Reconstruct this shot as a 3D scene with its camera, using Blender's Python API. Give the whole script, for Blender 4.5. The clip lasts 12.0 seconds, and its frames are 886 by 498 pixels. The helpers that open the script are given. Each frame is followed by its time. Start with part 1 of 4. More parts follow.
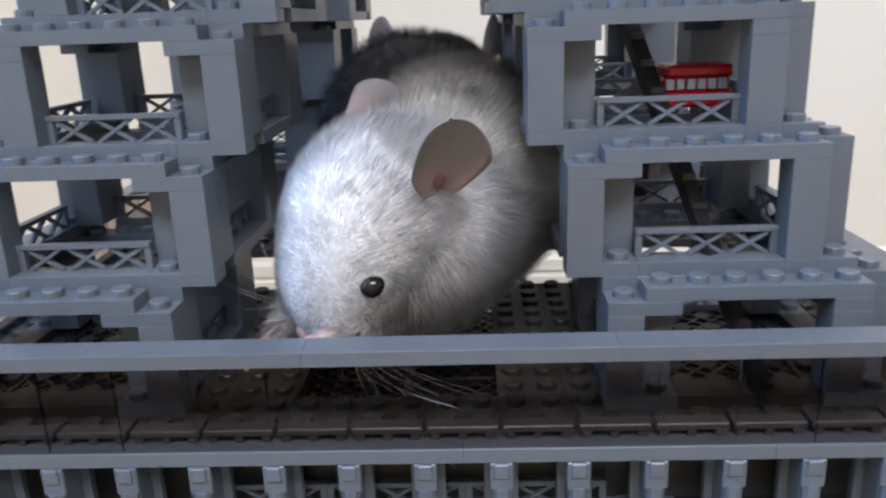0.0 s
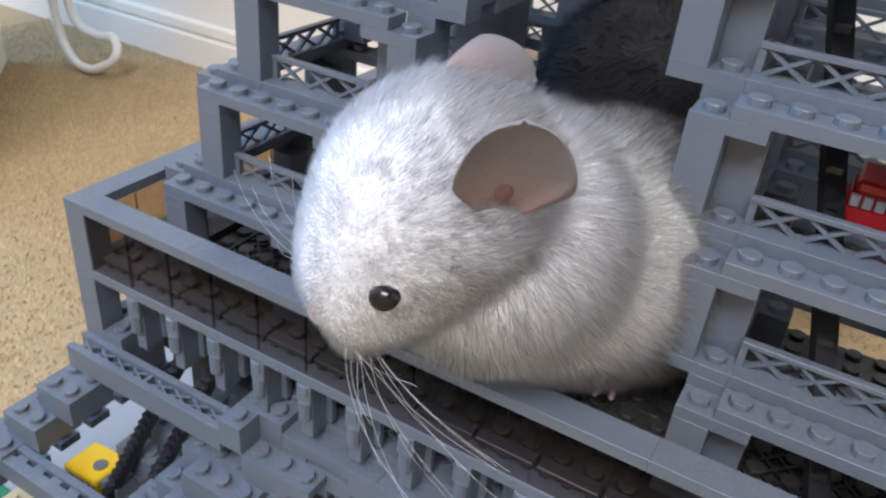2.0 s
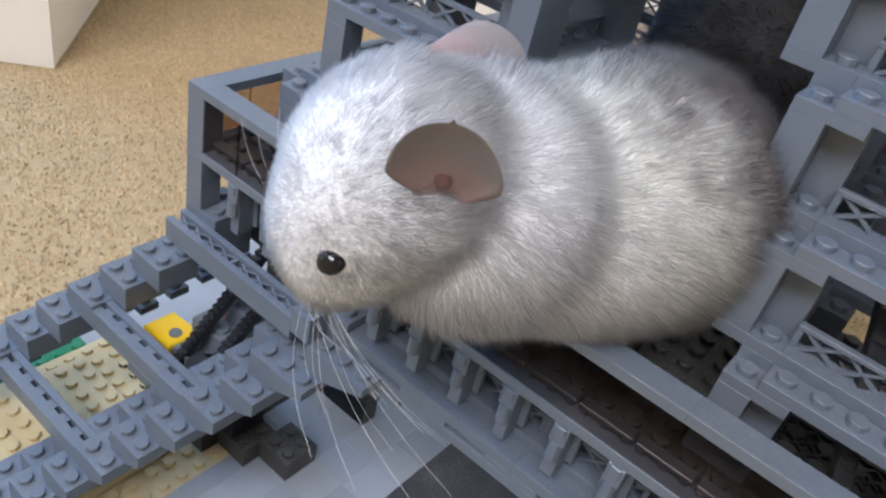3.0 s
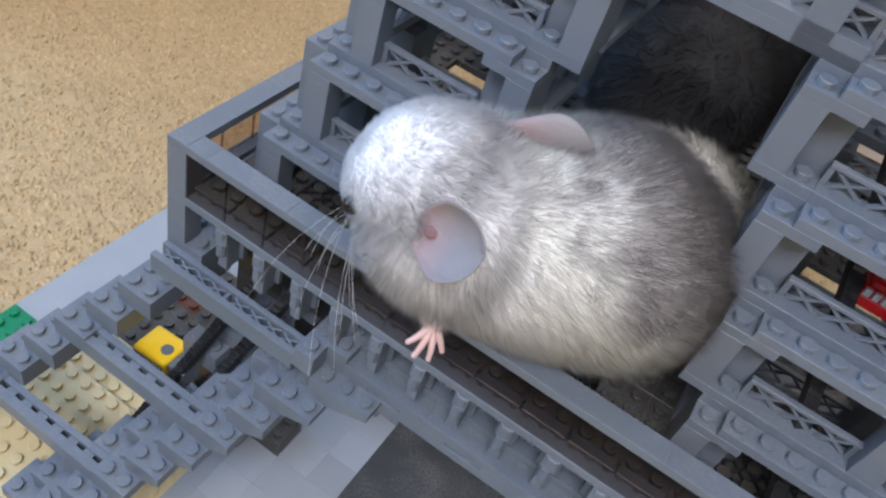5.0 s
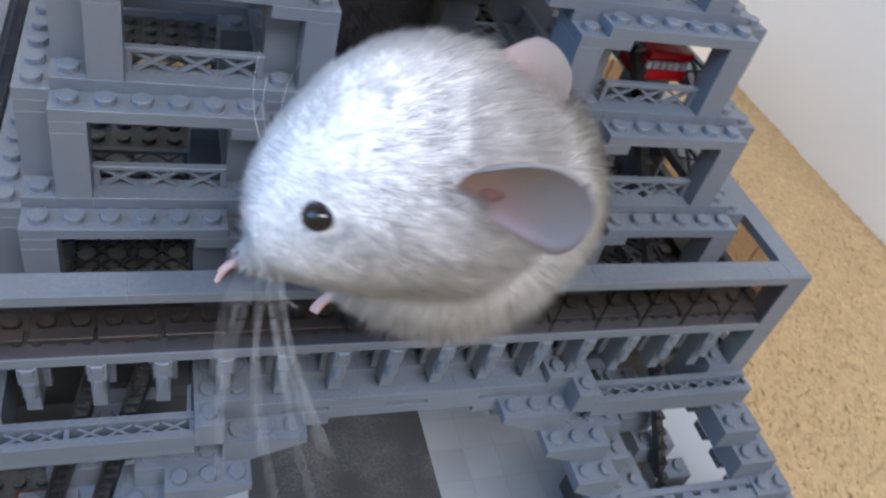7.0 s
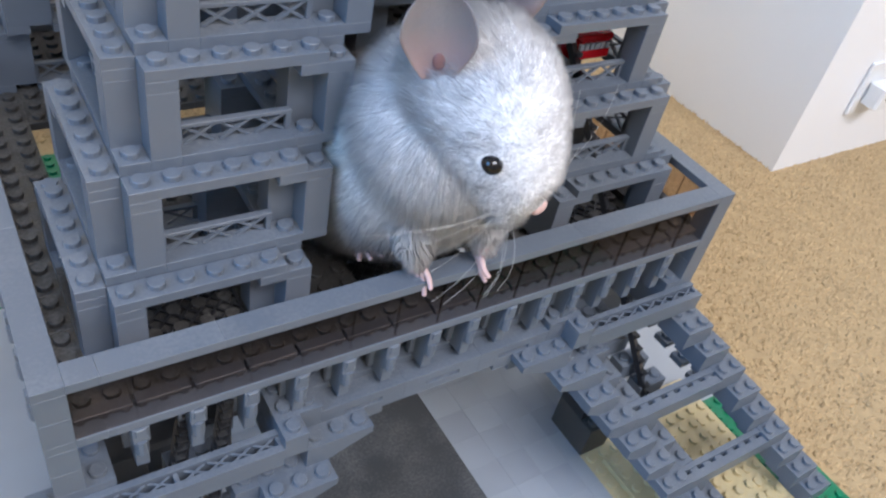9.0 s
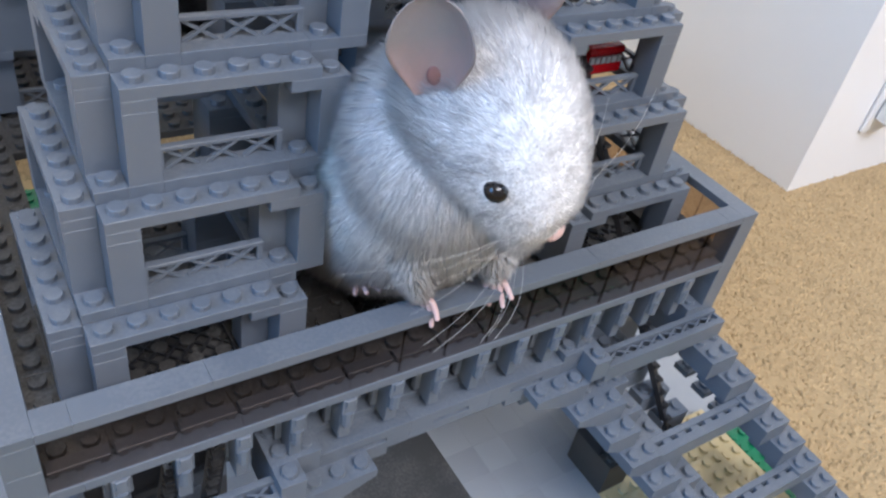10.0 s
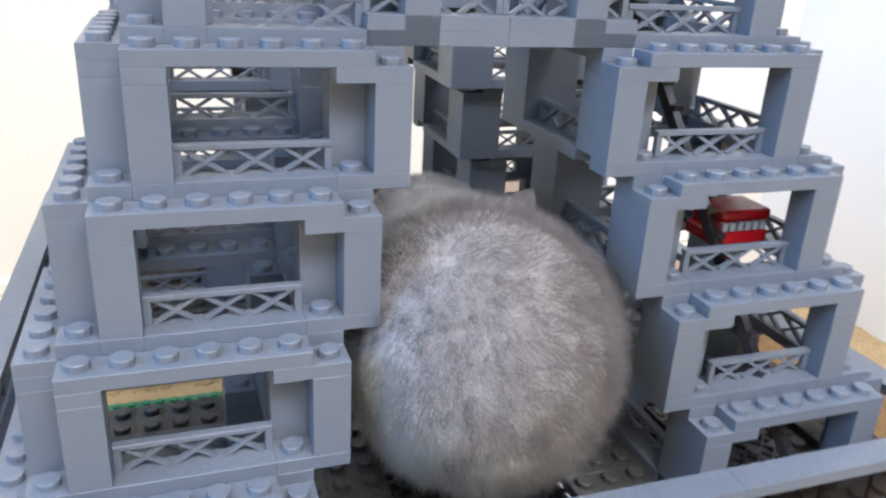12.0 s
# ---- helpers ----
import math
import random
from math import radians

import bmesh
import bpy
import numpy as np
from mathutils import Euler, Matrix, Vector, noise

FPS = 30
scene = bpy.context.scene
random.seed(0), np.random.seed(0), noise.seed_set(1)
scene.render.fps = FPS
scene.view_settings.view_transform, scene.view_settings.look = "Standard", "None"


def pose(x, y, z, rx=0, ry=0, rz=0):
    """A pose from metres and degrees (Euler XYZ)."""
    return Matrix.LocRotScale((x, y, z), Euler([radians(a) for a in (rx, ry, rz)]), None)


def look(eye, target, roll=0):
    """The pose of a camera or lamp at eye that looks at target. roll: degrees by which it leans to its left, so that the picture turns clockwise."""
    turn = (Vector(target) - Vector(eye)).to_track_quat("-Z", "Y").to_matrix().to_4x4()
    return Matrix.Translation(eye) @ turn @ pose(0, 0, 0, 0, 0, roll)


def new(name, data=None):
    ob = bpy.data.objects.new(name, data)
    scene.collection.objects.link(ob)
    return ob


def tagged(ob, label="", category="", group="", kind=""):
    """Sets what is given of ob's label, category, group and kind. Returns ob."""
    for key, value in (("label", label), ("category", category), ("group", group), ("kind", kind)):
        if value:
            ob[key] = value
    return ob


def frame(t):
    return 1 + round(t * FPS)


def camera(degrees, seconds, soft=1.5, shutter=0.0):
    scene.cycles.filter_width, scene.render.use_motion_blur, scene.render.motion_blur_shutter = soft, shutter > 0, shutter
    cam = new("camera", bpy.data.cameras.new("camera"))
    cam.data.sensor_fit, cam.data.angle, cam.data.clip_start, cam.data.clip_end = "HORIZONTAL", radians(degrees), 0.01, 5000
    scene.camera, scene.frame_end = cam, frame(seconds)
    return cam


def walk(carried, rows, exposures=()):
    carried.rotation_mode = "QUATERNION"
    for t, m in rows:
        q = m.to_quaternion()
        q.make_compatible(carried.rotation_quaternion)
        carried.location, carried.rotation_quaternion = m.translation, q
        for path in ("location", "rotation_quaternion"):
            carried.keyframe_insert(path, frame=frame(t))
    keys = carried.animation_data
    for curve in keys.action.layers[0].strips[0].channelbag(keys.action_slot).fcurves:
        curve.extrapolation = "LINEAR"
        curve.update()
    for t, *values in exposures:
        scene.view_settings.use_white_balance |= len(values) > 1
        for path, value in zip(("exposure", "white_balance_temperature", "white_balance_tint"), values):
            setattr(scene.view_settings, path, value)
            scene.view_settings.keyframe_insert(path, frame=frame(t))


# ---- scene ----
cam = camera(59.2, 12.0, 2.3, 0.4)
PATH = [
    (0, (0.02, -0.159, 0.257), (-0.067, 1.757, -0.31), -2.2),
    (0.5, (0.032, -0.154, 0.261), (-0.289, 1.731, -0.324), -0.3),
    (1, (0.047, -0.147, 0.283), (-0.531, 1.61, -0.477), -0.3),
    (1.5, (0.057, -0.138, 0.296), (-0.702, 1.469, -0.62), 2.4),
    (2, (0.06, -0.138, 0.307), (-0.726, 1.382, -0.729), 5.8),
    (2.5, (0.058, -0.139, 0.316), (-0.752, 1.294, -0.82), 8.8),
    (3, (0.063, -0.154, 0.306), (-0.801, 1.245, -0.832), 14.3),
    (5, (0.016, -0.156, 0.36), (-0.43, 1.207, -1.034), 19.8),
    (5.5, (0.0, -0.151, 0.358), (-0.278, 1.298, -0.993), 17.1),
    (6, (-0.026, -0.153, 0.347), (-0.016, 1.342, -0.981), 18.1),
    (6.5, (-0.048, -0.15, 0.34), (0.197, 1.322, -0.992), 15.4),
    (7, (-0.072, -0.152, 0.339), (0.605, 1.203, -0.966), 17.6),
    (9, (-0.128, -0.154, 0.356), (0.853, 1.028, -0.925), 13.1),
    (9.5, (-0.127, -0.152, 0.357), (0.868, 1.05, -0.895), 12.7),
    (10, (-0.119, -0.144, 0.345), (0.862, 1.092, -0.884), 11.3),
    (10.5, (-0.112, -0.14, 0.343), (0.844, 1.178, -0.817), 8.8),
    (11, (-0.107, -0.139, 0.337), (0.812, 1.275, -0.737), 7.6),
    (11.5, (-0.095, -0.134, 0.323), (0.732, 1.452, -0.572), 4.3),
    (12, (-0.071, -0.131, 0.308), (0.555, 1.619, -0.431), 3.2),
]
EXPOSURES = [(0.0, -0.68), (0.5, -0.45), (1.0, -0.48), (2.5, -0.6), (10.5, -0.62), (11.0, -0.5), (11.5, -0.2), (12.0, 0.0)]
walk(cam, [(t, look(e, a, r)) for t, e, a, r in PATH], [(t, s, 5800, 17) for t, s in EXPOSURES])

# ---- light ----
U, P, Z0 = 0.008, 0.0032, 0.2          # stud pitch, plate height, top of the first storey
GROUND = -50                           # plates: the baseplate's top
CARPET = Z0 + P * GROUND - 0.004
world = bpy.data.worlds.new("world")
scene.world = world
world.use_nodes = True
wn = world.node_tree
sky = wn.nodes.new("ShaderNodeTexSky")
sky.sky_type, sky.sun_disc, sky.sun_elevation, sky.sun_rotation = "NISHITA", False, radians(40), radians(-100)
wn.links.new(sky.outputs[0], wn.nodes["Background"].inputs[0])
wn.nodes["Background"].inputs[1].default_value = 0.07


def window_light(name, place, target, sx, sy, power, colour):
    data = bpy.data.lights.new(name, "AREA")
    data.shape, data.size, data.size_y, data.energy, data.color = "RECTANGLE", sx, sy, power, colour
    ob = new(name, data)
    ob.matrix_world = look(place, target)
    return ob


window_light("window_light_side", (-1.28, -0.28, 0.98), (0, 0.05, 0.25), 0.8, 1.0, 24, (0.22, 0.55, 1.0))
window_light("window_light_front", (0.15, -1.38, 1.95), (0, 0, 0.2), 1.5, 0.7, 84, (0.98, 0.968, 0.955))

# ---- materials ----


def material(name, colour, rough=0.5, metal=0.0, spec=0.5, var=0.08, scale=60, bump=0.0, bump_scale=400, random_var=0.0, dust=0.0, coord="Object"):
    m = bpy.data.materials.new(name)
    m.use_nodes = True
    nt = m.node_tree
    n, l = nt.nodes, nt.links
    b = n["Principled BSDF"]
    b.inputs["Roughness"].default_value, b.inputs["Metallic"].default_value = rough, metal
    b.inputs["Specular IOR Level"].default_value = spec
    tc = n.new("ShaderNodeTexCoord")
    geo = n.new("ShaderNodeNewGeometry")
    src = tc.outputs["Object"] if coord == "Object" else geo.outputs["Position"]
    tex = n.new("ShaderNodeTexNoise")
    tex.inputs["Scale"].default_value, tex.inputs["Detail"].default_value = scale, 6
    l.new(src, tex.inputs["Vector"])
    mix = n.new("ShaderNodeMix")
    mix.data_type = "RGBA"
    mix.inputs[6].default_value = (*[c * (1 - var) for c in colour], 1)
    mix.inputs[7].default_value = (*[min(1, c * (1 + var)) for c in colour], 1)
    l.new(tex.outputs[0], mix.inputs[0])
    out = mix.outputs[2]
    if random_var:
        info = n.new("ShaderNodeObjectInfo")
        mr = n.new("ShaderNodeMapRange")
        mr.inputs[3].default_value, mr.inputs[4].default_value = 1 - random_var, 1 + random_var
        l.new(info.outputs["Random"], mr.inputs[0])
        hsv = n.new("ShaderNodeHueSaturation")
        l.new(mr.outputs[0], hsv.inputs["Value"])
        l.new(out, hsv.inputs["Color"])
        out = hsv.outputs[0]
    if dust:
        t2 = n.new("ShaderNodeTexNoise")
        t2.inputs["Scale"].default_value, t2.inputs["Detail"].default_value = 900, 4
        l.new(geo.outputs["Position"], t2.inputs["Vector"])
        t3 = n.new("ShaderNodeTexNoise")
        t3.inputs["Scale"].default_value = 45
        l.new(geo.outputs["Position"], t3.inputs["Vector"])
        mu = n.new("ShaderNodeMath")
        mu.operation = "MULTIPLY"
        l.new(t2.outputs[0], mu.inputs[0])
        l.new(t3.outputs[0], mu.inputs[1])
        ramp = n.new("ShaderNodeMapRange")
        ramp.inputs[1].default_value, ramp.inputs[2].default_value = 0.2, 0.42
        ramp.inputs[3].default_value, ramp.inputs[4].default_value = 0, dust
        l.new(mu.outputs[0], ramp.inputs[0])
        up = n.new("ShaderNodeSeparateXYZ")
        l.new(geo.outputs["Normal"], up.inputs[0])
        lie = n.new("ShaderNodeMapRange")
        lie.inputs[1].default_value, lie.inputs[2].default_value, lie.inputs[3].default_value = 0.3, 0.9, 0.06
        l.new(up.outputs[2], lie.inputs[0])
        amount = n.new("ShaderNodeMath")
        amount.operation = "MULTIPLY"
        l.new(ramp.outputs[0], amount.inputs[0])
        l.new(lie.outputs[0], amount.inputs[1])
        m2 = n.new("ShaderNodeMix")
        m2.data_type = "RGBA"
        m2.inputs[7].default_value = (0.5, 0.48, 0.44, 1)
        l.new(amount.outputs[0], m2.inputs[0])
        l.new(out, m2.inputs[6])
        out = m2.outputs[2]
        rr = n.new("ShaderNodeMapRange")
        rr.inputs[3].default_value, rr.inputs[4].default_value = rough - 0.06, rough + 0.2
        l.new(t3.outputs[0], rr.inputs[0])
        l.new(rr.outputs[0], b.inputs["Roughness"])
    l.new(out, b.inputs["Base Color"])
    if bump:
        t4 = n.new("ShaderNodeTexNoise")
        t4.inputs["Scale"].default_value, t4.inputs["Detail"].default_value = bump_scale, 5
        l.new(src, t4.inputs["Vector"])
        bp = n.new("ShaderNodeBump")
        bp.inputs["Strength"].default_value, bp.inputs["Distance"].default_value = bump, 0.002
        l.new(t4.outputs[0], bp.inputs["Height"])
        l.new(bp.outputs[0], b.inputs["Normal"])
    return m


GREY = material("bluish_grey_plastic", (0.12, 0.138, 0.162), 0.3, var=0.04, random_var=0.03, dust=0.1, coord="Position")
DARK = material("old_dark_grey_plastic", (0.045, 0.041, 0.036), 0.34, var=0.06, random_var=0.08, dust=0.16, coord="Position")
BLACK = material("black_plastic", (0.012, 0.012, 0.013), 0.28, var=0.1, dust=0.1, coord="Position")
GREEN = material("green_plastic", (0.0, 0.17, 0.07), 0.32, var=0.05, dust=0.08, coord="Position")
TAN = material("tan_plastic", (0.52, 0.42, 0.22), 0.33, var=0.05, random_var=0.05, dust=0.2, coord="Position")
YELLOW = material("yellow_plastic", (0.85, 0.55, 0.01), 0.3, var=0.03)
RED = material("red_plastic", (0.35, 0.006, 0.01), 0.25, var=0.03)
WHITE = material("white_plastic", (0.78, 0.78, 0.76), 0.3, var=0.03)
PAVE = material("light_grey_tile", (0.3, 0.32, 0.34), 0.3, var=0.06, random_var=0.08, coord="Position")
ROAD = material("road_grey_plastic", (0.05, 0.052, 0.054), 0.35, var=0.08, dust=0.15, coord="Position")
SILL = material("dusty_brown_grey_plastic", (0.062, 0.063, 0.068), 0.3, var=0.1, random_var=0.12, dust=0.05, coord="Position")
BROWN = material("brown_plastic", (0.1, 0.03, 0.015), 0.3, var=0.05)
WALL = material("cream_wall_paint", (0.8, 0.745, 0.635), 0.75, var=0.02, scale=8, bump=0.15, bump_scale=500, coord="Position")
TRIM = material("white_trim_paint", (0.85, 0.85, 0.84), 0.45, var=0.02, scale=12, coord="Position")
CABLE = material("white_rubber_cable", (0.75, 0.73, 0.68), 0.5, var=0.03)
CARPETM = material("beige_carpet", (0.43, 0.315, 0.17), 0.95, spec=0.1, var=0.2, scale=140, bump=0.25, bump_scale=420, coord="Position")
EYE = material("wet_black_eye", (0.006, 0.004, 0.004), 0.06, var=0.0)
SKIN = material("pink_grey_ear_skin", (0.3, 0.21, 0.2), 0.55, var=0.14, scale=240, bump=0.15, bump_scale=900)


def ear_tones(m):
    """Pink at the root and along the veins, grey towards the rim."""
    n, l = m.node_tree.nodes, m.node_tree.links
    b = n["Principled BSDF"]
    tc = n.new("ShaderNodeTexCoord")
    sep = n.new("ShaderNodeSeparateXYZ")
    l.new(tc.outputs["Object"], sep.inputs[0])
    vein = n.new("ShaderNodeTexNoise")
    vein.inputs["Scale"].default_value, vein.inputs["Detail"].default_value = 160, 5
    l.new(tc.outputs["Object"], vein.inputs["Vector"])
    add = n.new("ShaderNodeMath")
    add.operation = "MULTIPLY_ADD"
    add.inputs[1].default_value = 0.012
    l.new(vein.outputs[0], add.inputs[0])
    l.new(sep.outputs[2], add.inputs[2])
    mr = n.new("ShaderNodeMapRange")
    mr.inputs[1].default_value, mr.inputs[2].default_value = 0.008, 0.021
    l.new(add.outputs[0], mr.inputs[0])
    mix = n.new("ShaderNodeMix")
    mix.data_type = "RGBA"
    mix.inputs[6].default_value, mix.inputs[7].default_value = (0.31, 0.215, 0.205, 1), (0.215, 0.2, 0.2, 1)
    l.new(mr.outputs[0], mix.inputs[0])
    l.new(mix.outputs[2], b.inputs["Base Color"])
    b.inputs["Subsurface Weight"].default_value = 0.05
    b.inputs["Subsurface Radius"].default_value = (0.004, 0.0015, 0.001)
    b.inputs["Subsurface Scale"].default_value = 1.0


ear_tones(SKIN)
CANAL = material("dark_red_skin", (0.2, 0.1, 0.092), 0.5, var=0.2, scale=400)
PAW = material("pale_pink_skin", (0.62, 0.42, 0.38), 0.5, var=0.1, scale=300, bump=0.2, bump_scale=1500)
WHISK = material("whisker_hair", (0.75, 0.74, 0.7), 0.35, var=0.05)


def smoked():
    m = bpy.data.materials.new("smoked_brown_transparent_plastic")
    m.use_nodes = True
    n, l = m.node_tree.nodes, m.node_tree.links
    n.remove(n["Principled BSDF"])
    tr = n.new("ShaderNodeBsdfTransparent")
    tr.inputs[0].default_value = (0.71, 0.655, 0.62, 1)
    gl = n.new("ShaderNodeBsdfGlossy")
    gl.inputs[0].default_value, gl.inputs[1].default_value = (0.9, 0.9, 0.9, 1), 0.05
    fr = n.new("ShaderNodeFresnel")
    fr.inputs[0].default_value = 1.07
    mx = n.new("ShaderNodeMixShader")
    l.new(fr.outputs[0], mx.inputs[0])
    l.new(tr.outputs[0], mx.inputs[1])
    l.new(gl.outputs[0], mx.inputs[2])
    l.new(mx.outputs[0], n["Material Output"].inputs[0])
    return m


SMOKE = smoked()


def fur(name, stops, axis, rand=0.1, passing=0.5, sheer=0.55, mottle=0.0, ticking=(0.4, 0.39, 0.385)):
    """Fur colour by the hair's place on the animal, along one axis of the piece, with hair-to-hair variation."""
    m = bpy.data.materials.new(name)
    m.use_nodes = True
    n, l = m.node_tree.nodes, m.node_tree.links
    b = n["Principled BSDF"]
    b.inputs["Roughness"].default_value, b.inputs["Specular IOR Level"].default_value = 0.7, 0.15
    thin = n.new("ShaderNodeBsdfTranslucent")
    both = n.new("ShaderNodeMixShader")
    both.inputs[0].default_value = passing
    l.new(b.outputs[0], both.inputs[1])
    l.new(thin.outputs[0], both.inputs[2])
    out = both
    if sheer:
        clear = n.new("ShaderNodeBsdfTransparent")
        out = n.new("ShaderNodeMixShader")
        out.inputs[0].default_value = sheer
        l.new(both.outputs[0], out.inputs[1])
        l.new(clear.outputs[0], out.inputs[2])
    l.new(out.outputs[0], n["Material Output"].inputs[0])
    tc = n.new("ShaderNodeTexCoord")
    dot = n.new("ShaderNodeVectorMath")
    dot.operation = "DOT_PRODUCT"
    dot.inputs[1].default_value = axis
    l.new(tc.outputs["Object"], dot.inputs[0])
    tex = n.new("ShaderNodeTexNoise")
    tex.inputs["Scale"].default_value, tex.inputs["Detail"].default_value = 95, 7
    l.new(tc.outputs["Object"], tex.inputs["Vector"])
    ad = n.new("ShaderNodeMath")
    ad.operation = "MULTIPLY_ADD"
    ad.inputs[1].default_value = 0.05
    l.new(tex.outputs[0], ad.inputs[0])
    l.new(dot.outputs["Value"], ad.inputs[2])
    mr = n.new("ShaderNodeMapRange")
    mr.inputs[1].default_value, mr.inputs[2].default_value = stops[0][0] + 0.025, stops[-1][0] + 0.025
    l.new(ad.outputs[0], mr.inputs[0])
    ramp = n.new("ShaderNodeValToRGB")
    span = stops[-1][0] - stops[0][0]
    for i, (p, c) in enumerate(stops):
        e = ramp.color_ramp.elements[i] if i < 2 else ramp.color_ramp.elements.new(1)
        e.position, e.color = (p - stops[0][0]) / span, (*c, 1)
    l.new(mr.outputs[0], ramp.inputs[0])
    geo = n.new("ShaderNodeNewGeometry")
    m2 = n.new("ShaderNodeMapRange")
    m2.inputs[3].default_value, m2.inputs[4].default_value = 1 - rand, 1 + rand * 0.5
    l.new(geo.outputs["Random Per Island"], m2.inputs[0])
    hsv = n.new("ShaderNodeHueSaturation")
    l.new(m2.outputs[0], hsv.inputs["Value"])
    coat_colour = ramp.outputs[0]
    if mottle:
        # grey ticking in soft patches, broken up finely
        patch = n.new("ShaderNodeTexNoise")
        patch.inputs["Scale"].default_value, patch.inputs["Detail"].default_value, patch.inputs["Roughness"].default_value = 110, 5, 0.65
        patch.inputs["Distortion"].default_value = 0.6
        l.new(tc.outputs["Object"], patch.inputs["Vector"])
        lim = n.new("ShaderNodeMapRange")
        lim.inputs[1].default_value, lim.inputs[2].default_value, lim.inputs[4].default_value = 0.47, 0.72, mottle
        l.new(patch.outputs[0], lim.inputs[0])
        tick = n.new("ShaderNodeMix")
        tick.data_type = "RGBA"
        tick.inputs[7].default_value = (*ticking, 1)
        l.new(lim.outputs[0], tick.inputs[0])
        l.new(ramp.outputs[0], tick.inputs[6])
        coat_colour = tick.outputs[2]
    l.new(coat_colour, hsv.inputs["Color"])
    l.new(hsv.outputs[0], b.inputs["Base Color"])
    l.new(hsv.outputs[0], thin.inputs["Color"])
    return m


# ---- mesh helpers ----
MESHES = {}


def link(name, data, parent=None, mat=None, label=""):
    ob = new(name, data)
    if mat and not data.materials:
        data.materials.append(mat)
    if parent:
        ob.parent = parent
    if label:
        ob["label"] = label
    return ob


def part(name, bm, mat, parent=None, label="", smooth=False):
    me = bpy.data.meshes.new(name)
    bm.normal_update()
    bm.to_mesh(me)
    bm.free()
    if smooth:
        for p in me.polygons:
            p.use_smooth = True
    return link(name, me, parent, mat, label)


def box(bm, x0, x1, y0, y1, z0, z1, m=None):
    vs = [bm.verts.new((x, y, z)) for z in (z0, z1) for y in (y0, y1) for x in (x0, x1)]
    if m is not None:
        for v in vs:
            v.co = m @ v.co
    for f in ((0, 2, 3, 1), (4, 5, 7, 6), (0, 1, 5, 4), (2, 6, 7, 3), (0, 4, 6, 2), (1, 3, 7, 5)):
        bm.faces.new([vs[i] for i in f])
    return vs


def chamfer_box(bm, x0, x1, y0, y1, z0, z1, c=0.00007):
    """A box with chamfered edges."""
    X, Y, Z = ((x0, x1), (y0, y1), (z0, z1))
    v = {}
    for i in (0, 1):
        for j in (0, 1):
            for k in (0, 1):
                sx, sy, sz = (c if i == 0 else -c), (c if j == 0 else -c), (c if k == 0 else -c)
                v[i, j, k, 0] = bm.verts.new((X[i], Y[j] + sy, Z[k] + sz))
                v[i, j, k, 1] = bm.verts.new((X[i] + sx, Y[j], Z[k] + sz))
                v[i, j, k, 2] = bm.verts.new((X[i] + sx, Y[j] + sy, Z[k]))
    def quad(a, b_, c_, d):
        bm.faces.new([v[a], v[b_], v[c_], v[d]])
    for s in (0, 1):
        quad((s, 0, 0, 0), (s, 1, 0, 0), (s, 1, 1, 0), (s, 0, 1, 0))
        quad((0, s, 0, 1), (1, s, 0, 1), (1, s, 1, 1), (0, s, 1, 1))
        quad((0, 0, s, 2), (1, 0, s, 2), (1, 1, s, 2), (0, 1, s, 2))
        for r in (0, 1):
            quad((s, r, 0, 0), (s, r, 1, 0), (s, r, 1, 1), (s, r, 0, 1))
            quad((s, 0, r, 0), (s, 1, r, 0), (s, 1, r, 2), (s, 0, r, 2))
            quad((0, s, r, 1), (1, s, r, 1), (1, s, r, 2), (0, s, r, 2))
    for i in (0, 1):
        for j in (0, 1):
            for k in (0, 1):
                bm.faces.new([v[i, j, k, 0], v[i, j, k, 1], v[i, j, k, 2]])


def stud(bm, x, y, z, n=12):
    """A round stud with a chamfered rim, standing on z."""
    rings = []
    for r, h in ((0.0024, -0.0002), (0.0024, 0.0015), (0.00225, 0.0017)):
        rings.append([bm.verts.new((x + r * math.cos(2 * math.pi * i / n), y + r * math.sin(2 * math.pi * i / n), z + h)) for i in range(n)])
    for a, b_ in zip(rings, rings[1:]):
        for i in range(n):
            bm.faces.new((a[i], a[(i + 1) % n], b_[(i + 1) % n], b_[i]))
    bm.faces.new(rings[-1])


G = 0.00002


def piece_mesh(kind, nx, ny, h, studs):
    """A plate, brick or tile of nx by ny studs and h plates, its lower corner at the origin."""
    key = (kind, nx, ny, h, studs)
    if key in MESHES:
        return MESHES[key]
    bm = bmesh.new()
    chamfer_box(bm, G, nx * U - G, G, ny * U - G, G * 0.5, h * P - G * 0.5)
    if studs:
        for i in range(nx):
            for j in range(ny):
                stud(bm, (i + 0.5) * U, (j + 0.5) * U, h * P - G)
    bmesh.ops.recalc_face_normals(bm, faces=bm.faces)
    me = bpy.data.meshes.new(kind)
    bm.to_mesh(me)
    bm.free()
    MESHES[key] = me
    return me


MATERIAL_COPIES = {}


def put(kind, parent, x, y, z, nx, ny, h, mat=None, studs=True):
    """One piece of the toy at stud x, y and plate z."""
    me = piece_mesh(kind, nx, ny, h, studs)
    mat = mat or GREY
    key = (me.name, mat.name)
    if key not in MATERIAL_COPIES:
        c = me.copy()
        c.materials.append(mat)
        MATERIAL_COPIES[key] = c
    ob = new(kind, MATERIAL_COPIES[key])
    ob.parent = parent
    ob.matrix_basis = Matrix.Translation((x * U, y * U, Z0 + z * P))
    return ob


